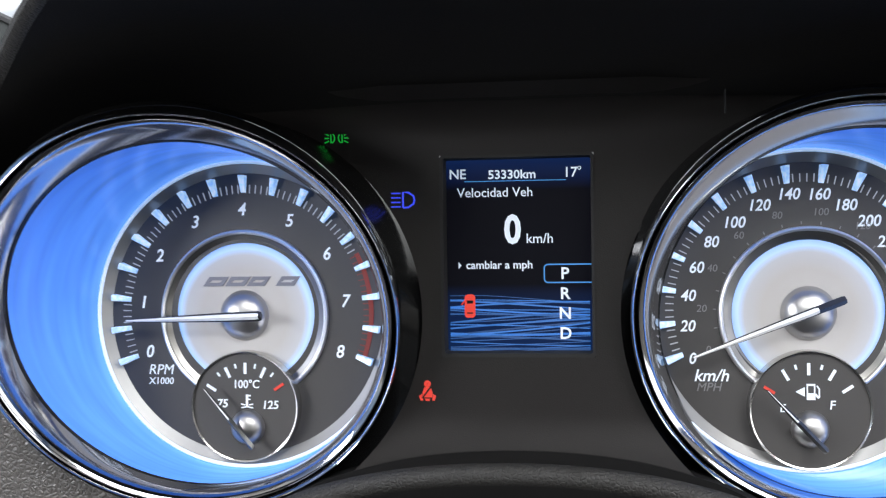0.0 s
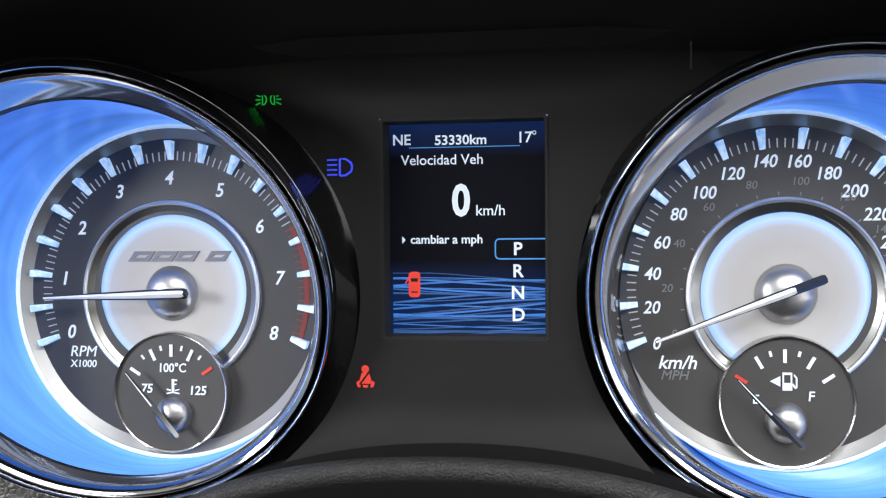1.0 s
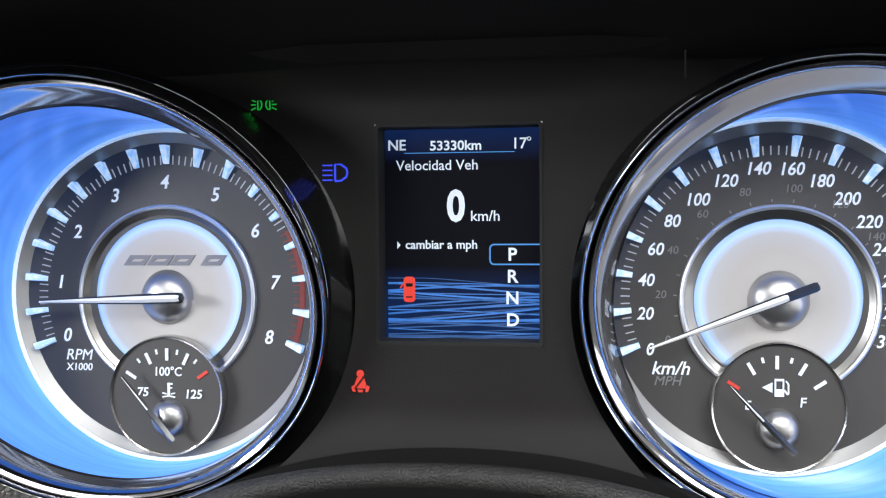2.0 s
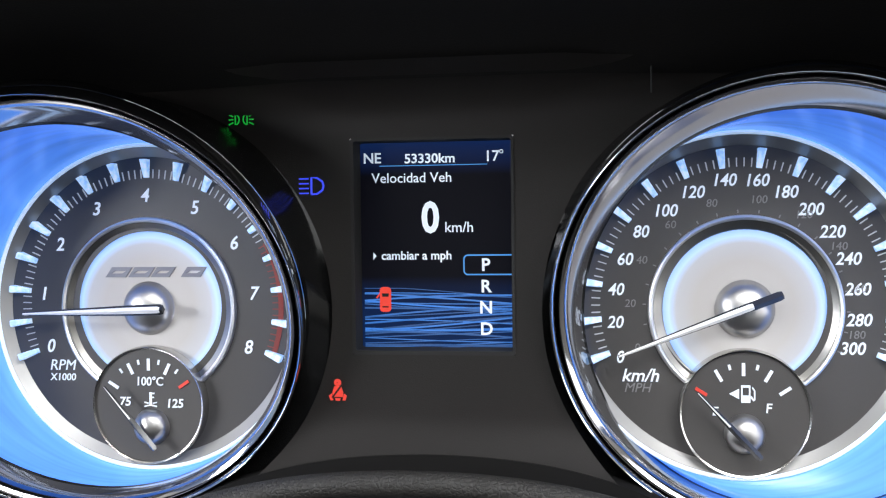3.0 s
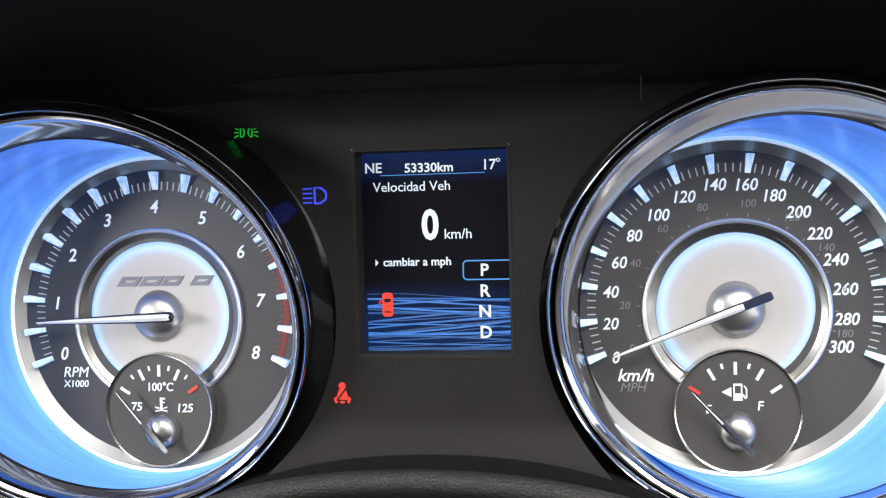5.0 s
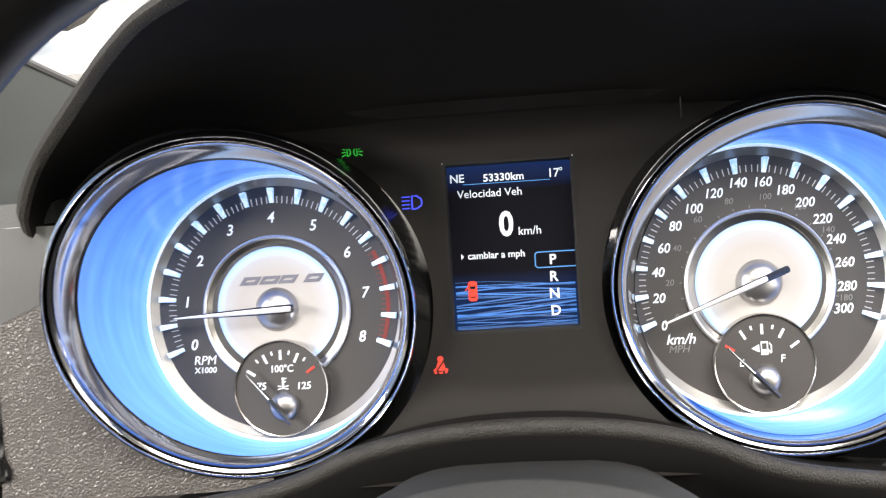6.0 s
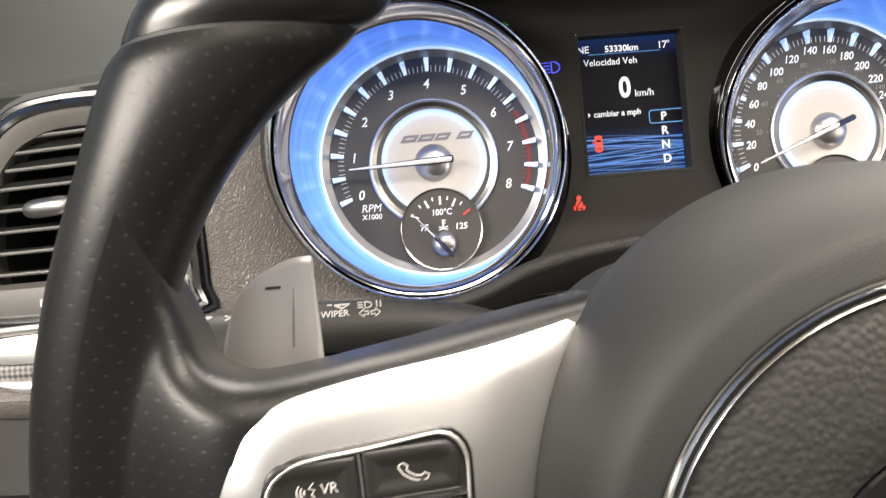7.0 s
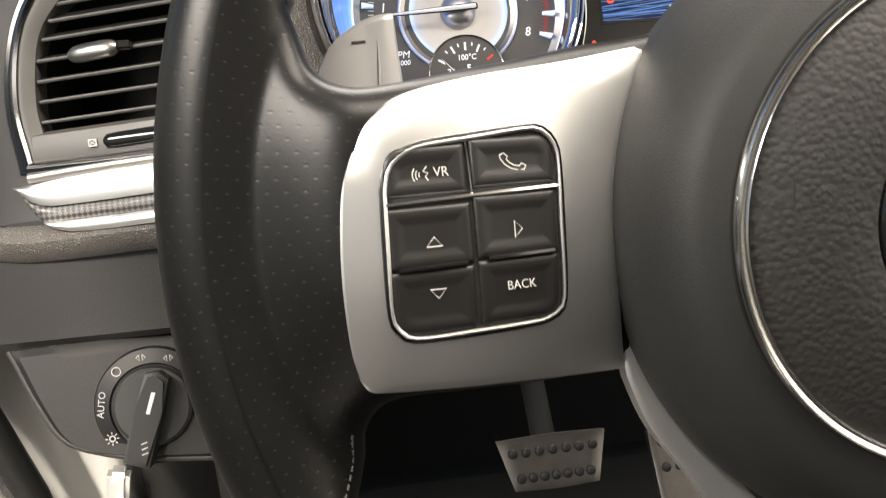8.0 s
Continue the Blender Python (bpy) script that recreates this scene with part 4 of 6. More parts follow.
far = lambda x, z: cover_depth(2 * WX - x, z)
part("spoke_cover", uv_plane(patch(mirrored(top), swap(left), mirrored(bottom), swap(right), far, 60, 50, 0.024, 0.0004, "right", 0.002)), GRIP, wheel, "black leather spoke cover")

# silver spoke fascia
s_top = [(-0.1510, -0.0880), (-0.1480, -0.0820), (-0.1435, -0.0778), (-0.136, -0.0742), (-0.117, -0.0708), (-0.092, -0.0678), (-0.0640, -0.0628)]
s_right = [(-0.0640, -0.0628), (-0.0748, -0.0850), (-0.0798, -0.1020), (-0.0812, -0.1200), (-0.0802, -0.1380), (-0.0780, -0.1540)]
s_bottom = [(-0.1548, -0.1455), (-0.1530, -0.1488), (-0.1490, -0.1500), (-0.1310, -0.1512), (-0.1080, -0.1524), (-0.0780, -0.1540)]
s_left = [(-0.1510, -0.0880), (-0.1543, -0.0965), (-0.1560, -0.1080), (-0.1568, -0.1220), (-0.1563, -0.1370), (-0.1548, -0.1455)]
S_EDGE = smooth_line([(x, 0, z) for x, z in s_top], 60)


def silver_depth(x, z):
    """The fascia's front with a soft bevel along its top."""
    near = min(to_segment(x, z, p, q) for p, q in zip(S_EDGE, S_EDGE[1:]))
    return spoke_depth(x, z) + 0.0019 * max(0.0, 1 - near / 0.0085) ** 2


part("spoke", patch(s_top, s_right, s_bottom, s_left, silver_depth, 44, 60, 0.006, 0.0006), SATIN, wheel, "satin silver spoke fascia")
far = lambda x, z: silver_depth(2 * WX - x, z)
part("spoke", patch(mirrored(s_top), swap(s_left), mirrored(s_bottom), swap(s_right), far, 44, 60, 0.006, 0.0006), SATIN, wheel, "satin silver spoke fascia")

# key pad on the spoke, laid out on a plan of its own and stretched on to the spoke
KEY_MAP = Matrix.Translation((0.0023, 0, 0.0034)) @ Matrix.Diagonal((1.022, 1, 1.062, 1))


def key_part(name, shape, material, parent, label="", smooth=True):
    if isinstance(shape, bpy.types.Mesh):
        shape.transform(KEY_MAP)
    else:
        bmesh.ops.transform(shape, matrix=KEY_MAP, verts=shape.verts)
    return part(name, shape, material, parent, label, smooth)


def pad_depth(x, z):
    return spoke_depth(1.022 * x + 0.0023, 1.062 * z + 0.0034)


K_OUT = [(-0.1440, -0.0960), (-0.1428, -0.0912), (-0.1400, -0.0880), (-0.1340, -0.0856), (-0.1200, -0.0843), (-0.1050, -0.0831), (-0.1010, -0.0840), (-0.0982, -0.0870), (-0.0972, -0.0915),
         (-0.0975, -0.1080), (-0.0978, -0.1250), (-0.0990, -0.1290), (-0.1030, -0.1312), (-0.1080, -0.1318), (-0.1220, -0.1322), (-0.1380, -0.1322), (-0.1425, -0.1302), (-0.1448, -0.1255), (-0.1446, -0.1100)]
KC = (-0.1208, -0.1080)
loop = [(q.x, q.z) for q in smooth_line([(x, 0, z) for x, z in K_OUT + K_OUT[:1]], 73)][:-1]


def shrink(points, k):
    out = []
    for x, z in points:
        d = math.hypot(x - KC[0], z - KC[1])
        out.append((x + (KC[0] - x) * k / d, z + (KC[1] - z) * k / d))
    return out


def on_spoke(points, lift):
    return [Vector((x, pad_depth(x, z) + lift, z)) for x, z in points]


key_part("key_recess", loft([on_spoke(shrink(loop, -0.0007), 0.0001), on_spoke(shrink(loop, -0.0004), -0.0006), on_spoke(shrink(loop, 0.0002), -0.0004), on_spoke(shrink(loop, 0.0004), 0.0003)]), BLACK, wheel, "black gasket line")
key_part("key_frame", loft([on_spoke(shrink(loop, 0.0003), 0.0003), on_spoke(shrink(loop, 0.0004), -0.0012), on_spoke(shrink(loop, 0.0008), -0.0016), on_spoke(shrink(loop, 0.0013), -0.0013), on_spoke(shrink(loop, 0.0016), 0.0012)]), SATIN, wheel, "chrome key frame")
key_part("key_bed", loft([on_spoke(shrink(loop, 0.0012), -0.0003), on_spoke(shrink(loop, 0.008), -0.0003), on_spoke(shrink(loop, 0.0140), -0.0003), on_spoke(shrink(loop, 0.0205), -0.0003)], True, False, True), CAVITY, wheel)


def bar_on_spoke(x0, z0, x1, z1, w, h, lift):
    rows = []
    for i in range(9):
        f = i / 8
        x, z = x0 + (x1 - x0) * f, z0 + (z1 - z0) * f
        y = pad_depth(x, z) + lift
        d = Vector((x1 - x0, 0, z1 - z0)).normalized()
        s = Vector((-d.z, 0, d.x)) * w / 2
        c = Vector((x, y, z))
        rows.append([c + s + Vector((0, h, 0)), c + s, c + s * 0.5 + Vector((0, -0.0005, 0)), c - s * 0.5 + Vector((0, -0.0005, 0)), c - s, c - s + Vector((0, h, 0))])
    return loft(rows, True, True, True)


key_part("key_divider", bar_on_spoke(-0.1434, -0.0992, -0.0984, -0.0979, 0.0011, 0.002, -0.0010), CHROME, wheel, "chrome divider")
key_part("key_divider", bar_on_spoke(-0.1222, -0.0860, -0.1217, -0.0982, 0.0009, 0.002, -0.0006), CHROME, wheel, "chrome divider")


def key(cx, cz, w, h, corners, scoop):
    """A key cap with a dished front; corners gives the rounding at top left, top right, bottom right, bottom left."""
    out = []
    for (sx, sz), r, a in (((1, 1), corners[1], 0), ((-1, 1), corners[0], 90), ((-1, -1), corners[3], 180), ((1, -1), corners[2], 270)):
        out += arc_outline(cx + sx * (w / 2 - r), cz + sz * (h / 2 - r), r, a, a + 90, 5)

    def inset(k):
        return [(cx + (x - cx) * (1 - 2 * k / w), cz + (z - cz) * (1 - 2 * k / h)) for x, z in out]
    dish = [(0.0016 + 0.0030 * k / 6, -0.0013 + scoop * (0.5 - 0.5 * math.cos(math.pi * k / 6))) for k in range(7)]
    return loft([on_spoke(out, 0.001), on_spoke(out, -0.0006), on_spoke(inset(0.0003), -0.0010), on_spoke(inset(0.0008), -0.0013)] + [on_spoke(inset(k), d) for k, d in dish], True, False, True)


S = 0.0006
keys = [("voice_key", -0.1330, -0.0920, 0.0202, 0.0114, (0.0050, S, S, S)), ("phone_key", -0.1105, -0.0912, 0.0218, 0.0114, (S, 0.0040, S, S)),
        ("up_key", -0.1330, -0.1074, 0.0212, 0.0144, (S, S, S, S)), ("right_key", -0.1105, -0.1064, 0.0220, 0.0150, (S, S, S, S)),
        ("down_key", -0.1332, -0.1228, 0.0212, 0.0152, (S, S, S, 0.0042)), ("back_key", -0.1106, -0.1222, 0.0218, 0.0154, (S, S, 0.0040, S))]
made = {}
for name, x, z, w, h, c in keys:
    made[name] = key_part(name, key(x, z, w, h, c, 0.00065), BUTTON, wheel, "black plastic key")


def on_mark(x, z):
    return pad_depth(x, z) - 0.00075


LEAN = pose(0, 0, 0, 0, 0, math.degrees(math.atan(2 * 4.0 * 0.03)))
key_part("mark", writing("VR", -0.1290, on_mark(-0.1290, -0.0930) - 0.0002, -0.0926, 0.0023, -0.012, tilt=LEAN), PRINT, made["voice_key"], smooth=False)
bits = []
for k, r in ((0, 0.0008), (1, 0.0016), (2, 0.0024)):
    bits.append(stroke([(-0.1337 - r * math.cos(radians(a)), -0.0929 + r * math.sin(radians(a))) for a in (-40, -20, 0, 20, 40)], 0.0003, on_mark))
bits.append(stroke([(-0.1324, -0.0910), (-0.1334, -0.0921), (-0.1322, -0.0926), (-0.1329, -0.0934), (-0.1320, -0.0948)], 0.0003, on_mark))
key_part("mark", join(*bits), PRINT, made["voice_key"], "white speech symbol", False)
hs = [(-0.1137, -0.0898), (-0.1135, -0.0907), (-0.1125, -0.0920), (-0.1108, -0.0931), (-0.1088, -0.0937), (-0.1074, -0.0935), (-0.1069, -0.0926), (-0.1080, -0.0920), (-0.1086, -0.0926), (-0.1100, -0.0924), (-0.1113, -0.0916), (-0.1120, -0.0908), (-0.1116, -0.0902), (-0.1126, -0.0893), (-0.1137, -0.0898)]
key_part("mark", stroke(hs, 0.0003, on_mark), PRINT, made["phone_key"], "white telephone symbol", False)
for nm, pts in (("up_key", ((-0.1342, -0.1098), (-0.1302, -0.1098), (-0.1322, -0.1076))), ("down_key", ((-0.1342, -0.1200), (-0.1302, -0.1200), (-0.1322, -0.1222))),
                ("right_key", ((-0.1112, -0.1056), (-0.1112, -0.1096), (-0.1092, -0.1076)))):
    p = list(pts) + [pts[0], pts[1]]
    key_part("mark", stroke(p, 0.0003, on_mark), PRINT, made[nm], "white arrow", False)
key_part("mark", writing("BACK", -0.1104, on_mark(-0.1104, -0.1212) - 0.0002, -0.1212, 0.0022, -0.014, tilt=LEAN), PRINT, made["back_key"], smooth=False)
for x0, x1, z in ((-0.1416, -0.1242, -0.1148), (-0.1188, -0.1008, -0.1140)):
    key_part("key_groove", bar_on_spoke(x0, z, x1, z + 0.0004, 0.0013, 0.002, -0.0016), BLACK, wheel, "gloss groove coloured dark for its shadow")

# padded hub with chrome ring and emblem well
def hub_lathe(profile, n=96, cap=False):
    def drawn(r, a):  # the pad is drawn out towards its foot, its flank more than its face
        low = max(0.0, -math.sin(radians(a))) ** 2
        return r * (1 + low * (0.04 + 0.13 * min(1.0, max(0.0, (r - 0.066) / 0.012))))
    return loft([[in_wheel(drawn(r, 360 * i / n), 360 * i / n, y) for i in range(n)] for r, y in profile], True, False, cap)


part("hub_pad", hub_lathe([(0.066, 0.030), (0.0808, 0.008), (0.0822, -0.006), (0.0821, -0.016), (0.0812, -0.026), (0.0792, -0.0345), (0.0763, -0.0408), (0.0738, -0.0446), (0.0722, -0.0461), (0.0700, -0.0471), (0.0645, -0.0490),
                           (0.0620, -0.0480)]), HUB_FLANK, wheel, "smooth dark hub flank tinted for the sky it reflects")
part("hub_face", hub_lathe([(0.0620, -0.0480), (0.0600, -0.0492), (0.052, -0.0525), (0.041, -0.0550), (0.0322, -0.0560), (0.0306, -0.0554), (0.0300, -0.0534)]), HUB, wheel, "dark grey grained airbag cover")
part("hub_ring", hub_lathe([(r - 0.0008, y) for r, y in ((0.0647, -0.0485), (0.0645, -0.0504), (0.0637, -0.0517), (0.0627, -0.0515), (0.0619, -0.0507), (0.0615, -0.0511), (0.0609, -0.0505), (0.0607, -0.0486))]), RING, wheel, "thin chrome ring")
part("emblem", hub_lathe([(0.0302, -0.0541), (0.0290, -0.0556), (0.0210, -0.0567), (0.0001, -0.0573)]), BLACK, wheel, "round dark emblem disc")


def on_hub(x, z):
    v = (z - WZ) / math.cos(TILTED)
    r = math.hypot(x - WX, v)
    return in_wheel(r, math.degrees(math.atan2(v, x - WX)), -0.0525 - (0.052 - r) * 0.227)


part("hub_scratch", tube([on_hub(-0.0495, -0.0985), on_hub(-0.0497, -0.102), on_hub(-0.0500, -0.1055)], 0.00016, 6), CAVITY, wheel, "fine dark scratch")
horn = [(-0.0462, -0.1040), (-0.0462, -0.1025), (-0.0445, -0.1022), (-0.0425, -0.1012), (-0.0412, -0.1024), (-0.0412, -0.1044), (-0.0425, -0.1055), (-0.0445, -0.1045), (-0.0462, -0.1040)]
part("horn_mark", tube([on_hub(x, z) for x, z in horn], 0.00013, 6), CAVITY, wheel, "faint embossed horn symbol")

# lower spoke, silver blades either side of the hub's foot
def blade_depth(x, z):
    return WY - 0.002 + (z - WZ) * math.tan(TILTED)


b_left = [(-0.0790, -0.1200), (-0.0785, -0.1390), (-0.0778, -0.1530), (-0.0772, -0.1570), (-0.0710, -0.1730), (-0.0600, -0.1890), (-0.0500, -0.2060), (-0.0400, -0.2300)]
b_right = [(-0.0770, -0.1200), (-0.0750, -0.1420), (-0.0728, -0.1530), (-0.0655, -0.1650), (-0.0555, -0.1810), (-0.0420, -0.1960), (-0.0320, -0.2100), (-0.0260, -0.2300)]
for m in (lambda p: p, swap):
    ends = [m(b_left), m(b_right)]
    if m is swap:
        ends.reverse()
    part("lower_spoke", patch([ends[0][0], ends[1][0]], ends[1], [ends[0][-1], ends[1][-1]], ends[0], blade_depth, 8, 40, 0.008, 0.0006), SATIN, wheel, "satin silver lower spoke")
# stitching along the cut-outs
for pts in ([(-0.1545, -0.162), (-0.1555, -0.172), (-0.1605, -0.185)],):
    line = smooth_line([(x - 0.004, cover_depth(x - 0.004, z) - 0.0003, z) for x, z in pts], 11)
    part("stitching", join(*[tube([a, a.lerp(b, 0.6)], 0.00035, 6) for a, b in zip(line, line[1:])]), THREAD, wheel, "fine grey seam thread", kind="stuff")

# ---- gear paddle ----
paddle = thing("shift_paddle", (-0.143, -0.152, -0.062), "satin silver gear paddle with a minus mark behind the wheel", "paddle")


def paddle_depth(x, z):
    return -0.1550 + 5 * max(0, -0.140 - x) ** 2 - 0.0006 * min(1.0, max(0.0, (x + 0.1420) / 0.006))


part("blade", patch([(-0.1530, -0.0505), (-0.1480, -0.0463), (-0.1405, -0.0428), (-0.1342, -0.0421), (-0.1330, -0.0428)], [(-0.1330, -0.0428), (-0.1328, -0.052), (-0.1323, -0.063), (-0.1318, -0.074)],
                    [(-0.1605, -0.0740), (-0.150, -0.0740), (-0.140, -0.0740), (-0.1318, -0.0740)], [(-0.1530, -0.0505), (-0.1562, -0.0560), (-0.1588, -0.0640), (-0.1605, -0.0740)], paddle_depth, 34, 30, 0.004, 0.0006), PADDLE, paddle, "curved silver blade")
part("minus_mark", block((-0.1442, paddle_depth(-0.1442, 0) - 0.0001, -0.0500), (0.0042, 0.0005, 0.0008)), RUBBER, paddle)
part("crease", tube([(-0.1386, paddle_depth(-0.1386, 0) - 0.0001, -0.050), (-0.1390, paddle_depth(-0.139, 0), -0.058), (-0.1398, paddle_depth(-0.1398, 0), -0.0665)], [0.0001, 0.0005, 0.0003], 8), SATIN_GREY, paddle)

# ---- dashboard ----
dash = thing("dashboard", (-0.23, 0.02, -0.10), "dark grey moulded dashboard with leather grain panels", "dashboard", kind="structure")


def fascia_depth(x, z):
    return -0.026 + 0.30 * max(0.0, -0.182 - x)


def sheet(lines, n, closed=False):
    """A surface through lines of points, each resampled to n points."""
    return loft([smooth_line(line, n) for line in lines], closed)


# grained panel between the cluster and the vent
bm = bmesh.new()
gx = [-0.186 + 0.003 * i for i in range(33)]
gz = [-0.066 + 0.003 * i for i in range(38)]
g = []
for x in gx:
    col = []
    for z in gz:
        d = math.hypot(x + 0.0935, z + 0.004)
        k = 0.0590 / d if 0.0568 < d < 0.0606 else 1.0
        col.append(bm.verts.new((-0.0935 + (x + 0.0935) * k, -0.026 + 2.5 * max(0, x + 0.150) ** 2, -0.004 + (z + 0.004) * k)))
    g.append(col)
for i in range(len(gx) - 1):
    for j in range(len(gz) - 1):
        mx, mz = gx[i] + 0.0015, gz[j] + 0.0015
        if min(math.hypot(gx[i + a] + 0.0935, gz[j + b] + 0.004) for a in (0, 1) for b in (0, 1)) > 0.0568 and mz < 0.0035 + 0.41 * (mx + 0.175):
            bm.faces.new((g[i][j], g[i + 1][j], g[i + 1][j + 1], g[i][j + 1]))
bmesh.ops.delete(bm, geom=[v for v in bm.verts if not v.link_faces], context="VERTS")
flat = bmesh.new()
g = [[flat.verts.new((x, -0.0262 + 2.5 * max(0, x + 0.150) ** 2 + 5.0 * max(0.0, z - 0.012) ** 2, z)) for z in (0.0005 + 0.41 * (x + 0.175), 0.004 + 0.41 * (x + 0.175), 0.012, 0.018, 0.024, 0.030, 0.0312)] for x in gx if x < -0.150]
for a, b in zip(g, g[1:]):
    for i in range(6):
        flat.faces.new((a[i], b[i], b[i + 1], a[i + 1]))
part("smooth_cheek", flat, DASH_TOP, dash, "smooth grey upper panel")
part("grained_panel", bm, DASH_GRAIN, dash, "brown grey leather grain panel")

# hood over the cluster: an arch with a rolled edge, closed behind
arch = [(-0.1765, -0.028, 0.0270), (-0.1760, -0.031, 0.0340), (-0.165, -0.040, 0.049), (-0.139, -0.064, 0.063), (-0.114, -0.088, 0.074), (-0.092, -0.104, 0.081), (-0.050, -0.122, 0.088), (0.0, -0.128, 0.090)]
arch += [(-x, y, z) for x, y, z in arch[-2::-1]]
root = [(-x, panel_depth(-x, z) - 0.0009, z) for x, z in HOOD_FOOT]
root += [(-x, y, z) for x, y, z in root[-2::-1]]
N = 80
edge = smooth_line([(x * 0.955, y, z) for x, y, z in arch], N)
foot = [Vector((q.x, panel_depth(q.x, q.z) - 0.0009, q.z)) for q in smooth_line(root, N)]


def lip_line(out, fwd, up):
    return [Vector((p.x * (1 + out), p.y + fwd, p.z + up)) for p in edge]


inner = [foot] + [[a.lerp(b, f) + Vector((0, 0, 0.006 * math.sin(math.pi * f))) for a, b in zip(foot, edge)] for f in (0.2, 0.4, 0.6, 0.8, 0.95)] + [lip_line(0, 0, 0)]
outer = [lip_line(0, 0, 0), lip_line(0.003, -0.0022, 0.0006), lip_line(0.009, -0.0034, 0.002), lip_line(0.017, -0.0024, 0.004), lip_line(0.023, 0.002, 0.006), lip_line(0.034, 0.012, 0.009), lip_line(0.060, 0.06, 0.016), lip_line(0.075, 0.16, 0.022)]
hood = thing("cluster_hood", (0, -0.05, 0.12), "black plastic hood arched over the instruments", "hood", kind="structure")
part("hood_inside", loft(inner, False), HOOD, hood, "matt black inner lining")
part("hood_edge", loft(outer, False), COWL, hood, "rolled dark edge")

# smooth band right of the vent's top, running up to the hood
part("side_cheek", sheet([[(-0.300, fascia_depth(-0.30, 0) + 0.012, z), (-0.25, fascia_depth(-0.25, 0) + 0.004, z), (-0.200, fascia_depth(-0.2, 0) + 0.002, z), (-0.172, -0.0235, z)] for z in (0.0315, 0.034, 0.037, 0.040)], 20), DASH_TOP, dash, "smooth grey cheek")

# end of the dash beyond the vent
part("end_cap", sheet([[(-0.2840, 0.0070 + d, z), (-0.300, 0.0115 + d, z), (-0.33, 0.026 + d, z), (-0.37, 0.045 + d, z), (-0.42, 0.080 + d, z)] for z, d in ((-0.080, 0), (-0.065, 0), (-0.04, 0), (-0.01, 0), (0.02, 0.001), (0.032, 0.004), (0.040, 0.012), (0.044, 0.030), (0.045, 0.060))], 20), DASH, dash, "smooth dark grey end panel")

# lower dash: grained roll, smooth knee panel
part("grained_roll", sheet([[(-0.42, y + 0.05, z), (-0.33, y + 0.030, z + 0.004), (-0.29, y + 0.014, z), (-0.23, y - 0.004, z), (-0.16, y - 0.012, z), (-0.06, y - 0.012, z)] for y, z in
                            ((-0.004, -0.082), (-0.010, -0.086), (-0.012, -0.090), (-0.010, -0.095), (-0.004, -0.0985))], 40), DASH_GRAIN, dash, "grey leather grain roll")
part("knee_panel", sheet([[(-0.42, y + 0.05, z), (-0.33, y + 0.030, z), (-0.29, y + 0.014, z), (-0.23, y, z), (-0.16, y - 0.008, z), (-0.06, y - 0.008, z)] for y, z in
                          ((0.010, -0.086), (-0.003, -0.0955), (0.000, -0.110), (0.004, -0.124), (0.006, -0.134), (0.010, -0.1368))], 30), DASH, dash, "smooth dark grey lower panel")

# trim strips below the vent
trim = thing("trim_strip", (-0.24, -0.012, -0.075), "silver trim strip with a carbon weave inlay", "trim", kind="structure")


def strip(top, bottom, lift):
    n = 24
    a, b = smooth_line([(x, fascia_depth(x, 0) + lift, z) for x, z in top], n), smooth_line([(x, fascia_depth(x, 0) + lift, z) for x, z in bottom], n)
    bow = [p.lerp(q, 0.5) + Vector((0, -0.0015, 0)) for p, q in zip(a, b)]
    back = [p + Vector((0, 0.006, 0)) for p in a], [p + Vector((0, 0.006, 0)) for p in b]
    return loft([back[0], a, [p.lerp(q, 0.25) + Vector((0, -0.0012, 0)) for p, q in zip(a, b)], bow, [p.lerp(q, 0.75) + Vector((0, -0.0012, 0)) for p, q in zip(a, b)], b, back[1]], False)


part("chrome_line", strip([(-0.2890, -0.0590), (-0.2600, -0.0578), (-0.190, -0.0570)], [(-0.2890, -0.0635), (-0.2600, -0.0625), (-0.190, -0.0615)], -0.002), TRIM, trim, "dull silver line")
part("silver_strip", strip([(-0.2960, -0.0650), (-0.2880, -0.0647), (-0.2630, -0.0630), (-0.190, -0.0615)], [(-0.2950, -0.0655), (-0.2850, -0.0735), (-0.2630, -0.0750), (-0.190, -0.0740)], -0.004), SATIN, trim, "satin silver strip")
part("carbon_inlay", strip([(-0.2950, -0.0657), (-0.2850, -0.0733), (-0.2630, -0.0748), (-0.190, -0.0738)], [(-0.2945, -0.0665), (-0.2830, -0.0815), (-0.2630, -0.0823), (-0.190, -0.0815)], -0.002), CARBON, trim, "carbon weave inlay")
part("silver_lip", strip([(-0.2830, -0.0817), (-0.2630, -0.0823), (-0.190, -0.0815)], [(-0.2790, -0.0845), (-0.2630, -0.0875), (-0.190, -0.0870)], -0.005), SATIN, trim, "satin silver lip")

# ---- air vent ----
vent = thing("air_vent", (-0.24, -0.01, -0.01), "dark grey air vent with slats and a chrome tab", "air vent", nudge=(0.0025, 0, 0.0005))


def on_fascia(points, lift):
    return [Vector((x, fascia_depth(x, z) + lift, z)) for x, z in points]


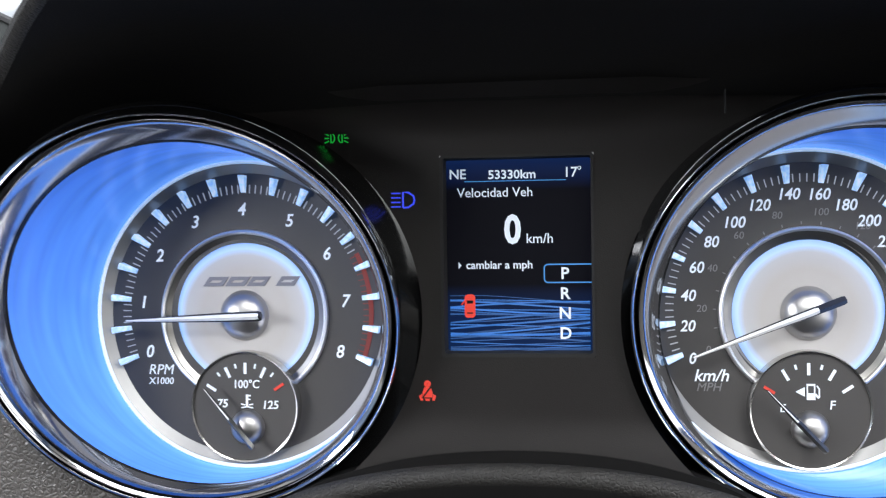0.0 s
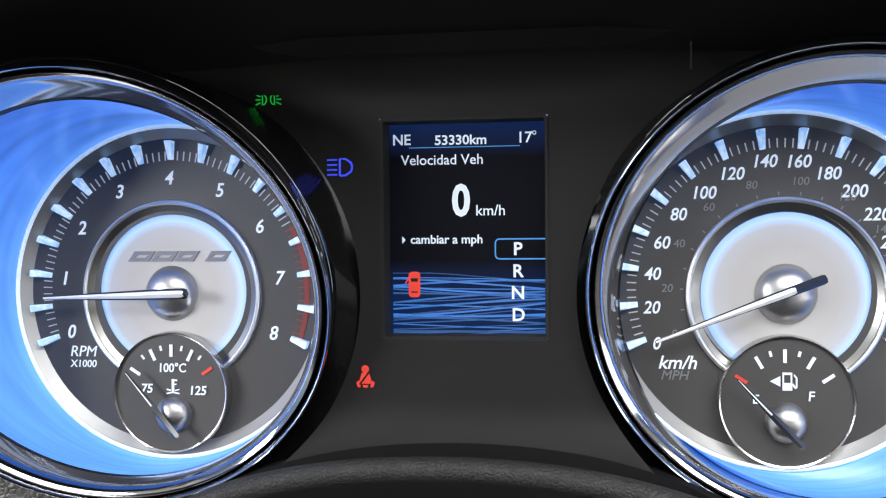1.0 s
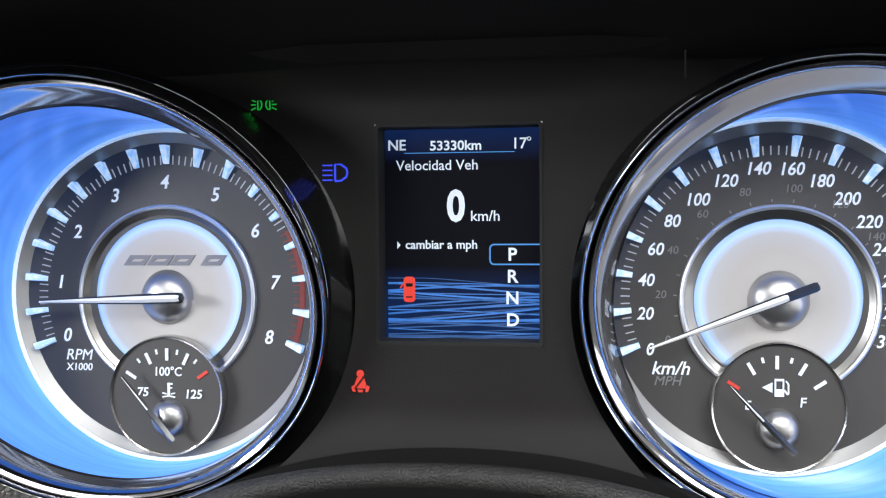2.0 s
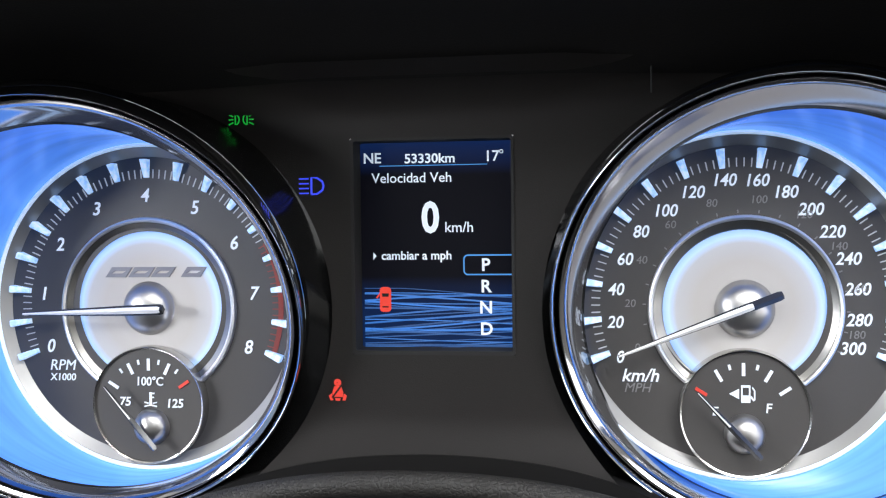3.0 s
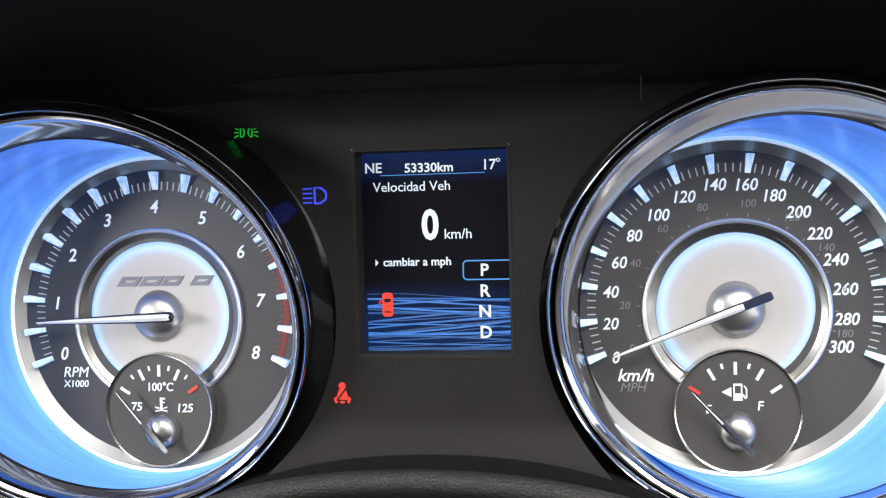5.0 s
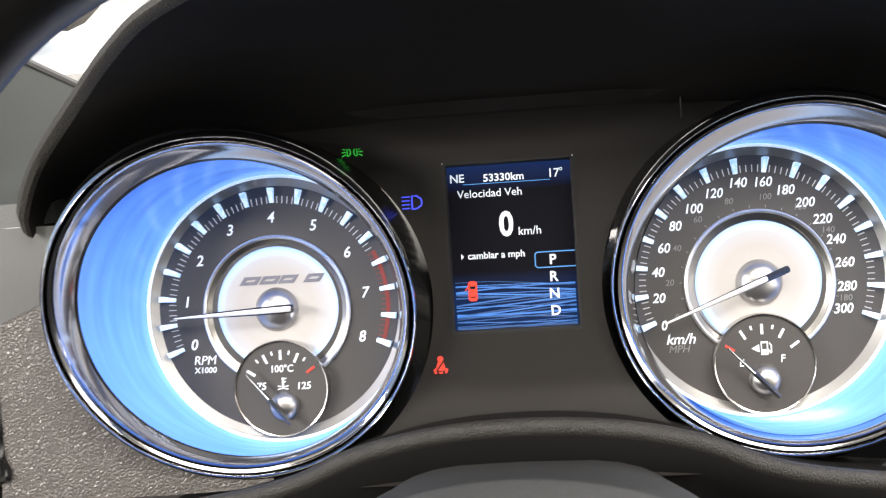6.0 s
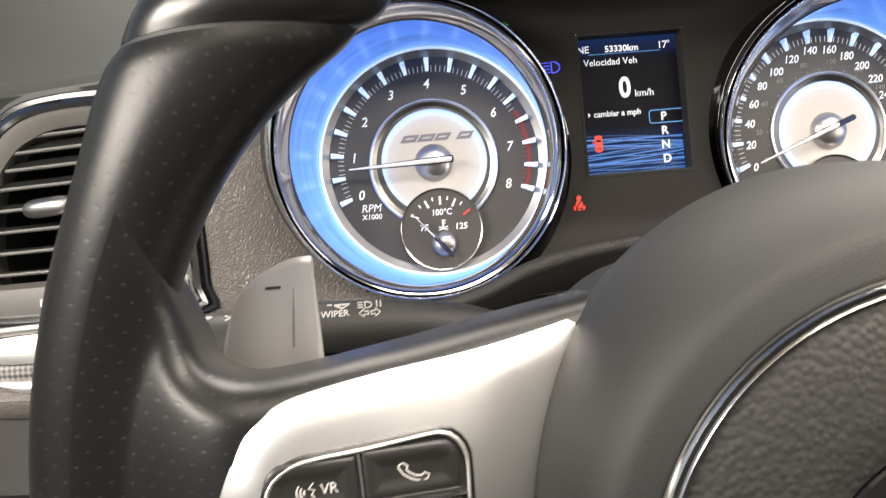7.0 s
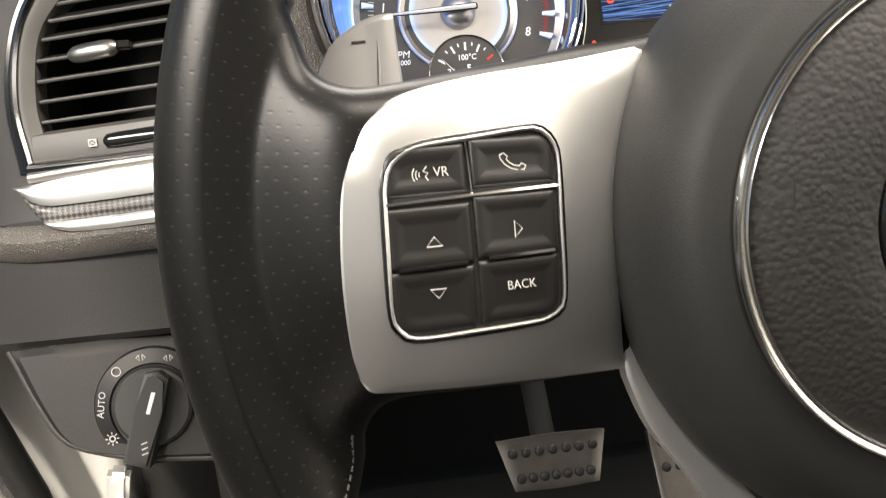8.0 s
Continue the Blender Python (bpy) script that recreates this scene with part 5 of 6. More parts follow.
def vent_outline(grow):
    pts = [(-0.2875 - grow, -0.0555 - grow * 0.6), (-0.2915 - grow, -0.0300), (-0.2880 - grow, -0.0020), (-0.2785 - grow, 0.0160 + grow * 0.5), (-0.2660 - grow * 0.6, 0.0255 + grow), (-0.2480, 0.0288 + grow),
           (-0.2200, 0.0276 + grow), (-0.2040 + grow * 0.7, 0.0236 + grow), (-0.1975 + grow, 0.0120), (-0.1955 + grow, -0.0200), (-0.1945 + grow, -0.0480), (-0.1955 + grow, -0.0555 - grow * 0.6), (-0.2400, -0.0560 - grow * 0.6)]
    return [(q.x, q.z) for q in smooth_line([(x, 0, z) for x, z in pts + pts[:1]], 97)][:-1]


part("surround", loft([on_fascia(vent_outline(0.0076), 0.030), on_fascia(vent_outline(0.0074), -0.002), on_fascia(vent_outline(0.0064), -0.0035), on_fascia(vent_outline(0.0046), -0.0035)]), BLACK, vent, "gloss black surround")
part("chrome_edge", loft([on_fascia(vent_outline(0.0046), -0.0034), on_fascia(vent_outline(0.0036), -0.0060), on_fascia(vent_outline(0.0016), -0.0072), on_fascia(vent_outline(0.0002), -0.0058), on_fascia(vent_outline(0.0), -0.004)]), CHROME_DARK, vent, "dark chrome edge")
part("vent_frame", loft([on_fascia(vent_outline(0.0), -0.0046), on_fascia(vent_outline(-0.0020), -0.0042), on_fascia(vent_outline(-0.0070), -0.001), on_fascia(vent_outline(-0.0085), 0.012)]), VENT, vent, "grey inner frame")
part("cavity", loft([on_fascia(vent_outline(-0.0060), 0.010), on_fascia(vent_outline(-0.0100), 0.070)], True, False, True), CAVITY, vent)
part("lower_apron", sheet([[(-0.2870, fascia_depth(-0.287, 0) - 0.0042 + d, z), (-0.240, fascia_depth(-0.24, 0) - 0.0042 + d, z), (-0.1960, fascia_depth(-0.196, 0) - 0.0042 + d, z)] for d, z in ((0.0, -0.0560), (-0.001, -0.0500), (0.0, -0.0440), (0.006, -0.0415))], 20), VENT, vent, "grey apron")
for k in range(8):
    z = (-0.0375, -0.0284, -0.0193, -0.0102, -0.0011, 0.0067, 0.0138, 0.0201)[k]
    x0, x1 = -0.2830 + (0.0 if k < 4 else 0.0040 * (k - 3)), -0.2015 - (0 if k < 7 else 0.004)
    xs3 = (x0, (x0 + x1) / 2, x1)
    up = 0.0010 + 0.0005 * k
    # blades near black for shade in the vent, front edges pale for highlights
    slat = part("slat", loft([[Vector((x, fascia_depth(x, 0) + d, z + h)) for d, h in ((0.0008, 0.0006), (0.0008, -0.0008), (0.0055, up - 0.0005), (0.0055, up + 0.0005))] for x in xs3], True, True, True), SLAT, vent, "blade coloured dark for the shade inside")
    part("slat_edge", loft([[Vector((x, fascia_depth(x, 0) + d, z + h)) for d, h in ((0.0010, 0.0008), (-0.0004, 0.0005), (-0.0006, -0.0003), (0.0, -0.0009), (0.0010, -0.0009))] for x in xs3], True, True, True), VENT, slat, "front edge coloured pale for its highlight")
tab = part("tab", tube(smooth_line([(-0.2660, fascia_depth(-0.266, 0) - 0.004, -0.0112), (-0.2540, fascia_depth(-0.254, 0) - 0.0048, -0.0108), (-0.2440, fascia_depth(-0.244, 0) - 0.004, -0.0104)], 12),
                       [0.0020, 0.0034, 0.0039, 0.0041, 0.0041, 0.0041, 0.0041, 0.0041, 0.0041, 0.0040, 0.0036, 0.0022], 16, 0.75), SATIN_GREY, vent, "rounded satin grey tab")
part("tab_clip", block((-0.2420, fascia_depth(-0.242, 0) - 0.002, -0.0098), (0.008, 0.004, 0.0042), 0.001), SLAT, tab)
part("shut_off_wheel", patch([(-0.2530, -0.0474), (-0.2460, -0.0468), (-0.2300, -0.0464)], [(-0.2300, -0.0464), (-0.2285, -0.050), (-0.2300, -0.0536)], [(-0.2530, -0.0536), (-0.2460, -0.0540), (-0.2300, -0.0538)],
                             [(-0.2530, -0.0474), (-0.2545, -0.0505), (-0.2530, -0.0536)], lambda x, z: fascia_depth(x, z) - 0.0068 + 400 * (z + 0.0505) ** 2 * 0.3, 20, 10, 0.006, 0.0008), BLACK, vent, "gloss black thumb wheel")
part("shut_mark", join(band([(-0.2610, -0.0522), (-0.2574, -0.0522), (-0.2574, -0.0490), (-0.2610, -0.0490)], [(-0.2605, -0.0517), (-0.2579, -0.0517), (-0.2579, -0.0495), (-0.2605, -0.0495)], fascia_depth(-0.2592, 0) - 0.0066, fascia_depth(-0.2592, 0) - 0.003),
                       stroke([(-0.2605, -0.0517), (-0.2579, -0.0495)], 0.0004, fascia_depth(-0.2592, 0) - 0.0065), stroke([(-0.2605, -0.0495), (-0.2579, -0.0517)], 0.0004, fascia_depth(-0.2592, 0) - 0.0065)), PRINT, vent, "white crossed box mark", False)
part("open_mark", join(*[stroke([(-0.2245, -0.0480 - 0.0016 * k), (-0.2232, -0.0474 - 0.0016 * k), (-0.2218, -0.0480 - 0.0016 * k), (-0.2205, -0.0474 - 0.0016 * k)], 0.0004, fascia_depth(-0.2225, 0) - 0.0066) for k in range(3)]), PRINT, vent, "white air flow mark", False)

# ---- headlamp switch ----
panel2 = thing("switch_panel", (-0.26, 0.012, -0.16), "dark grey moulded panel holding the light switch", "panel", nudge=(0, 0, 0.0015))
sw_top = [(-0.3100, -0.1388), (-0.27, -0.1382), (-0.235, -0.1380), (-0.200, -0.1376)]
part("plate", patch(sw_top, [(-0.200, -0.1376), (-0.200, -0.17), (-0.200, -0.1985)], [(-0.272, -0.1886), (-0.252, -0.1930), (-0.225, -0.1962), (-0.200, -0.1985)], [(-0.3100, -0.1388), (-0.3070, -0.1450), (-0.2985, -0.1640), (-0.2880, -0.1810), (-0.272, -0.1886)],
                    lambda x, z: 0.014 - 1.2 * max(0, -0.14 - z) * 0.1 - 0.05 * (x + 0.26), 30, 20, 0.02, 0.003), KNEE, panel2, "dark grey plate")
edge_line = [(-0.3100, -0.1388), (-0.3070, -0.1450), (-0.2985, -0.1640), (-0.2880, -0.1810), (-0.272, -0.1886), (-0.252, -0.1930), (-0.225, -0.1962), (-0.205, -0.1982)]
part("edge_lip", tube(smooth_line([(x, 0.0165 - 0.12 * max(0, -0.14 - z) - 0.05 * (x + 0.26), z) for x, z in edge_line], 30), 0.0012, 8), DASH, panel2, "thin paler edge")
KX, KZ, KY = -0.2505, -0.1690, 0.0125
switch = thing("light_switch", (KX, KY, KZ), "round black rotary headlamp switch with white marks", "switch", nudge=(0.0042, 0, 0.0006))
switch.matrix_world = switch.matrix_world @ Matrix.Diagonal((1.15, 1, 1.15, 1))
part("dial", lathe([(0.0236, KY + 0.004), (0.0234, KY - 0.001), (0.0226, KY - 0.003), (0.0170, KY - 0.0042), (0.0164, KY - 0.0030), (0.0001, KY - 0.0030)], KX, KZ, 64), SWITCH_BLACK, switch, "black printed dial")
part("knob_ring", lathe([(0.0160, KY - 0.003), (0.0152, KY - 0.0070), (0.0140, KY - 0.0080), (0.0001, KY - 0.0080)], KX, KZ, 64), RUBBER, switch, "ribbed black ring")
h = math.radians(-20)
kn = [Vector((KX + (a * math.cos(h) - b * math.sin(h)), 0, KZ + (a * math.sin(h) + b * math.cos(h)))) for a, b in ((-0.0042, -0.0215), (0.0060, -0.0215), (0.0056, 0.0), (0.0045, 0.0130), (0.0, 0.0150), (-0.0045, 0.0130), (-0.0048, 0.0))]
part("knob", prism([(q.x, q.z) for q in kn], KY - 0.0190, KY - 0.004, 0.0015), BUTTON, switch, "raised black grip")
part("pointer", block((KX + 0.0016, KY - 0.0192, KZ + 0.0026), (0.0016, 0.0006, 0.0085), 0.0002, 1, pose(0, 0, 0, 0, 20, 0)), PRINT, switch, "white pointer")
part("mark", writing("AUTO", KX - 0.0196, KY - 0.0042, KZ + 0.0028, 0.0026, 0.0, turn=80), PRINT_DIM, switch, smooth=False)
part("mark", band([(KX - 0.0128 + x, KZ + 0.0150 + z) for x, z in arc_outline(0, 0, 0.0019, 0, 360, 20)], [(KX - 0.0128 + x, KZ + 0.0150 + z) for x, z in arc_outline(0, 0, 0.0015, 0, 360, 20)], KY - 0.0044, KY - 0.004), PRINT_DIM, switch, "white ring mark", False)
sunm = [band([(KX - 0.0168 + x, KZ - 0.0108 + z) for x, z in arc_outline(0, 0, 0.0013, 0, 360, 16)], [(KX - 0.0168 + x, KZ - 0.0108 + z) for x, z in arc_outline(0, 0, 0.0008, 0, 360, 16)], KY - 0.0046, KY - 0.004)]
sunm += [stroke([(KX - 0.0168 + 0.0017 * math.cos(radians(a)), KZ - 0.0108 + 0.0017 * math.sin(radians(a))), (KX - 0.0168 + 0.0026 * math.cos(radians(a)), KZ - 0.0108 + 0.0026 * math.sin(radians(a)))], 0.0004, KY - 0.0046) for a in range(0, 360, 45)]
part("mark", join(*sunm), PRINT_DIM, switch, "white sun mark", False)
for mx, mz in ((KX - 0.0030, KZ + 0.0194), (KX + 0.0075, KZ + 0.0180)):
    part("mark", join(*[stroke([(mx + s * 0.0006, mz + 0.0012), (mx + s * 0.0018, mz), (mx + s * 0.0006, mz - 0.0012), (mx + s * 0.0006, mz + 0.0012)], 0.0004, KY - 0.0044) for s in (-1, 1)]), PRINT_DIM, switch, "white lamp mark", False)
part("mark", join(*[stroke([(KX - 0.0035, KZ - 0.0125 - 0.002 * k), (KX - 0.0012, KZ - 0.0118 - 0.002 * k)], 0.0005, KY - 0.0192) for k in range(3)]), PRINT_DIM, switch, "white fog lamp mark", False)

# ---- steering column, stalk ----
column = thing("steering_column", (0, -0.10, -0.12), "black steering column shroud below the instruments", "column")
lip = smooth_line([(-0.1300, -0.022, -0.0740), (-0.1220, -0.029, -0.0722), (-0.1120, -0.033, -0.0700), (-0.0930, -0.035, -0.0668), (-0.0760, -0.035, -0.0626), (-0.0560, -0.035, -0.0546), (-0.0300, -0.035, -0.0492), (0.0, -0.035, -0.0474), (0.030, -0.035, -0.0492),
                   (0.0560, -0.035, -0.0546), (0.0760, -0.035, -0.0626), (0.0930, -0.035, -0.0668), (0.1180, -0.032, -0.0705), (0.1380, -0.026, -0.0730)], 70)
cowl = thing("cluster_cowl", (0, -0.035, -0.055), "dark rounded cowl along the foot of the instruments", "cowl", kind="structure")
lip = [p + Vector((0, 0, 0.0006)) for p in lip]


def groove_width(p):
    """How far the face plate lies behind the cowl's edge."""
    return max(0.004, panel_depth(p.x, p.z + 0.0022) - 0.0010 - p.y)


# strip whose dark colour stands for the deep shadow above the roll
part("cowl_groove", loft([[Vector((p.x, p.y + 0.036, p.z + 0.0012)) for p in lip]] + [[Vector((p.x, p.y + f * groove_width(p), p.z + dz)) for p in lip] for f, dz in ((1.0, 0.0022), (0.96, 0.0010), (0.80, -0.0030), (0.27, -0.0060), (0.04, -0.0030))], False), GROOVE_SHADE, cowl, "groove coloured dark for its shadow")
part("cowl_roll", tube([p + Vector((0, 0, 0.0008)) for p in lip], 0.0034, 16), COWL, cowl, "soft rounded edge")
part("cowl_face", loft([[p + Vector((0, -0.0026, -0.0005)) for p in lip], [p + Vector((0, -0.0024, -0.0022)) for p in lip], [p + Vector((0, 0.004, -0.012)) for p in lip], [Vector((p.x, p.y + 0.02, -0.09)) for p in lip], [Vector((p.x, p.y + 0.03, -0.14)) for p in lip]], False), HOOD, cowl, "dark lower face")


def shroud_ring(y, hw, top, bottom):
    return [Vector((WX + hw * math.copysign(abs(math.cos(a)) ** 0.5, math.cos(a)), y, (top + bottom) / 2 + (top - bottom) / 2 * math.copysign(abs(math.sin(a)) ** 0.8, math.sin(a)))) for a in (2 * math.pi * k / 48 for k in range(48))]


part("shroud", loft([shroud_ring(0.02, 0.056, -0.062, -0.17), shroud_ring(-0.04, 0.062, -0.0570, -0.17), shroud_ring(-0.08, 0.064, -0.0510, -0.17), shroud_ring(-0.12, 0.072, -0.0490, -0.165), shroud_ring(-0.145, 0.072, -0.0545, -0.160), shroud_ring(-0.160, 0.066, -0.064, -0.155)], True, True, True), SHROUD, column, "dark plastic shroud")
stalk = thing("wiper_stalk", (-0.08, -0.10, -0.068), "dark grey multifunction stalk with white symbols", "stalk")
axis = [(-0.058, -0.108, -0.0715), (-0.080, -0.104, -0.0705), (-0.092, -0.101, -0.0685), (-0.110, -0.100, -0.0665), (-0.128, -0.100, -0.0655), (-0.1374, -0.100, -0.0650)]
part("lever", tube(smooth_line(axis, 20), [0.0045, 0.0045, 0.0046, 0.0048, 0.0052, 0.0058, 0.0066, 0.0072, 0.0076, 0.0079, 0.0081, 0.0082, 0.0083, 0.0084, 0.0084, 0.0085, 0.0085, 0.0085, 0.0085, 0.0085], 24), DASH, stalk, "tapered dark grey lever")
part("collar", tube([(-0.1377, -0.100, -0.0650), (-0.1490, -0.100, -0.0648)], 0.0083, 24), DASH, stalk, "turning collar")
part("end_knob", tube(smooth_line([(-0.1494, -0.098, -0.0695), (-0.165, -0.098, -0.0697), (-0.183, -0.098, -0.0700), (-0.1885, -0.098, -0.0702)], 10), [0.0112, 0.0122, 0.0124, 0.0124, 0.0124, 0.0124, 0.0123, 0.0121, 0.0114, 0.0085], 24), BUTTON, stalk, "knurled end knob")
FY = -0.1088
UP = pose(0, 0, 0, -28, 0, 0)
part("pointer", block((-0.1417, FY + 0.0002, -0.0640), (0.0017, 0.0008, 0.0112), 0.0003), PRINT, stalk, "cream pointer bar")
part("mark", writing("WIPER", -0.1312, FY + 0.0012, -0.0608, 0.0022, 0.01, tilt=UP), PRINT, stalk, smooth=False)
part("mark", writing("OFF", -0.1422, FY + 0.0026, -0.0575, 0.0017, 0.01, tilt=UP), PRINT, stalk, smooth=False)
part("mark", writing("LO", -0.1414, FY + 0.0012, -0.0720, 0.0017, 0.01), PRINT, stalk, smooth=False)
for s in (-1, 1):
    p = [(0.0004, 0.0005), (0.0018, 0.0005), (0.0018, 0.0013), (0.0034, 0.0), (0.0018, -0.0013), (0.0018, -0.0005), (0.0004, -0.0005), (0.0004, 0.0005)]
    part("mark", stroke([(-0.1200 + s * a, -0.0612 + b) for a, b in p], 0.0004, FY + 0.0008), PRINT, stalk, "white turn arrow", False)
part("mark", join(stroke([(-0.1312, -0.0580), (-0.1288, -0.0592), (-0.1262, -0.0580), (-0.1312, -0.0580)], 0.0006, FY + 0.0022), stroke([(-0.1335, -0.0578), (-0.1320, -0.0578)], 0.0005, FY + 0.0022)), PRINT, stalk, "white wiper symbol", False)
part("mark", join(*[stroke([(-0.1238, -0.0578 - 0.0008 * k), (-0.1220, -0.0578 - 0.0008 * k)], 0.0004, FY + 0.0022) for k in range(3)], stroke([(-0.1214, -0.0576), (-0.1214, -0.0598), (-0.1196, -0.0594), (-0.1192, -0.0587), (-0.1196, -0.0580), (-0.1214, -0.0576)], 0.0004, FY + 0.0022),
                  *[stroke([(-0.1176 + 0.0012 * k, -0.0576), (-0.1176 + 0.0012 * k, -0.0597)], 0.0004, FY + 0.0024) for k in range(2)]), PRINT, stalk, "white beam symbol", False)
part("mark", join(stroke([(-0.176, -0.0582), (-0.173, -0.0596), (-0.170, -0.0582), (-0.176, -0.0582)], 0.0006, FY + 0.0006), stroke([(-0.166, -0.0582), (-0.164, -0.0589), (-0.166, -0.0596)], 0.0004, FY + 0.0006)), PRINT, stalk, "white washer symbol", False)

# ---- pedals and foot well ----
def pedal(name, x0, x1, z0, z1, y, label, studs, lean):
    p = thing(name, ((x0 + x1) / 2, y, z0), label, "pedal", "foot pedals")
    tilt = 0.35
    part("plate", patch([(x0, z1), ((x0 + x1) / 2, z1 + 0.001), (x1, z1)], [(x1, z1), (x1 - lean, z0)], [(x0 + lean, z0), ((x0 + x1) / 2, z0 - 0.001), (x1 - lean, z0)], [(x0, z1), (x0 + lean, z0)],
                        lambda x, z: y - tilt * (z1 - z) * 0.6, 16, 10, 0.006, 0.001), PEDAL, p, "brushed metal plate")
    for r in range(2):
        for k in range(studs):
            fz = z1 - 0.008 - 0.015 * r
            slip = 0.003 + lean * (z1 - fz) / (z1 - z0)
            fx = x0 + slip + (x1 - x0 - 2 * slip) * (k + 0.5) / studs
            if fz > z0 + 0.003:
                part("rubber_stud", dome(fx, fz, 0.0030, 0.0018, y - tilt * (z1 - fz) * 0.6 + 0.0005), RUBBER, p)
    # the foot well's shade is put into the arm's near-black colour
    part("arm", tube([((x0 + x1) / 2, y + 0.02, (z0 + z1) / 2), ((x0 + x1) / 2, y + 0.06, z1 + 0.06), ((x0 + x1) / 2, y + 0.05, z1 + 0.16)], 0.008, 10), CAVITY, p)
    return p


pedal("brake_pedal", -0.073, -0.004, -0.263, -0.233, 0.150, "metal brake pedal with black rubber studs", 7, 0.008)
pedal("accelerator_pedal", 0.026, 0.060, -0.330, -0.240, 0.160, "metal accelerator pedal with rubber studs", 3, 0.004)

# ---- cabin round the camera, upright ----
UPRIGHT = Matrix()
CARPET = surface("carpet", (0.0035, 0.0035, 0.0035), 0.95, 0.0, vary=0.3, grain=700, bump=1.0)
LINER = surface("headliner", (0.55, 0.53, 0.49), 0.9, 0.0, vary=0.05)
PILLAR = surface("pillar_trim", (0.045, 0.041, 0.037), 0.8, 0.0, vary=0.08, grain=900, bump=0.3)
DOOR = surface("door_trim", (0.22, 0.205, 0.18), 0.6, 0.0, vary=0.1, grain=1500, bump=0.3)
SEAT = surface("seat_leather", (0.022, 0.021, 0.02), 0.5, 0.0, vary=0.1, grain=900, bump=0.4)
# ground out of view, toned dark to keep light bounced into the cabin low
DIMMED_GROUND = surface("asphalt", (0.06, 0.059, 0.057), 0.85, 0.0, vary=0.15, stain=1.5, grain=60, bump=0.3)

# dash top behind the hood, running to the windscreen
top = thing("dash_top", (-0.2, 0.2, 0.0), "grey green soft dash top below the windscreen", "dashboard", kind="structure", turn=UPRIGHT)
rows = []
for y, z, rise in ((-0.004, 0.036, 0), (-0.002, 0.043, 0), (0.012, 0.044, 0), (0.04, 0.038, 0), (0.10, 0.030, 0.15), (0.16, 0.016, 0.6), (0.195, 0.010, 1.0), (0.20, 0.010, 1.0)):
    b = max(0.0, 1 - y / 0.14)
    rows.append([(-0.46, y + 0.09 * b, z - 0.045 * b + 0.110 * rise), (-0.40, y + 0.07 * b, z - 0.033 * b + 0.098 * rise), (-0.34, y + 0.048 * b, z - 0.022 * b + 0.078 * rise), (-0.30, y + 0.034 * b, z - 0.014 * b + 0.058 * rise),
                 (-0.26, y + 0.022 * b, z - 0.009 * b + 0.036 * rise), (-0.23, y + 0.010 * b, z - 0.004 * b + 0.018 * rise), (-0.20, y, z + 0.001 + 0.004 * rise), (-0.168, y, z + 0.001), (-0.150, max(y, 0.03), z), (-0.12, max(y, 0.06), z + 0.010),
                 (0.0, max(y, 0.08), z + 0.020), (0.15, max(y, 0.05), z + 0.010), (0.30, y, z), (0.60, y + 0.02, z), (1.0, y + 0.08, z - 0.02), (1.15, y + 0.12, z - 0.06)])
part("pad", sheet(rows, 60), PAD, top, "dark grey green dash pad")
part("windscreen_seal", tube(smooth_line([(-0.46, 0.202, 0.121), (-0.40, 0.202, 0.109), (-0.34, 0.202, 0.089), (-0.30, 0.202, 0.069), (-0.26, 0.202, 0.047), (-0.23, 0.202, 0.029), (-0.20, 0.202, 0.015), (0.3, 0.21, 0.010), (0.60, 0.22, 0.01), (1.1, 0.32, -0.03)], 40), 0.0025, 8), RUBBER, top, "black windscreen seal")
for x in (0.30, 0.85):
    part("front_face", sheet([[(x - 0.10, y, z), (x + 0.20, y, z), (x + 0.32, y + 0.03, z)] for y, z in ((-0.005, 0.020), (-0.06, -0.10), (-0.03, -0.30), (0.05, -0.45))], 12), DASH, top, "dark grey dash front")

bonnet = thing("bonnet", (0.35, 1.0, -0.10), "white painted car bonnet beyond the windscreen", "bonnet", turn=UPRIGHT)
part("panel", sheet([[(-0.70, y, z - 0.10), (-0.58, y, z + 0.01), (-0.40, y, z + 0.012), (-0.2, y, z + 0.01), (0.35, y, z + 0.03), (0.9, y, z + 0.01), (1.12, y, z - 0.02), (1.25, y, z - 0.10)] for y, z in ((0.380, -0.15), (0.385, -0.012), (0.46, -0.008), (0.7, -0.03), (1.1, -0.07), (1.55, -0.16), (1.7, -0.30))], 40), PAINT, bonnet, "glossy white paint")

# hinge pillar beside the open driver's door
jamb = thing("door_jamb", (-0.32, 0.05, -0.35), "white painted hinge pillar beside the open door", "door jamb", kind="structure", turn=UPRIGHT)
part("pillar_panel", sheet([[(-0.352, 0.010, z), (-0.346, 0.030, z), (-0.334, 0.045, z), (-0.316, 0.050, z), (-0.300, 0.056, z), (-0.296, 0.10, z)] for z in (-0.125, -0.18, -0.25, -0.45, -0.75)], 30), PAINT, jamb, "white car paint")
part("door_seal", tube(smooth_line([(-0.358, -0.012, 0.02), (-0.352, -0.010, -0.13), (-0.341, -0.006, -0.20), (-0.331, 0.0, -0.27), (-0.325, 0.004, -0.45), (-0.325, 0.0, -0.75)], 30), 0.0085, 12), RUBBER, jamb, "black rubber door seal")
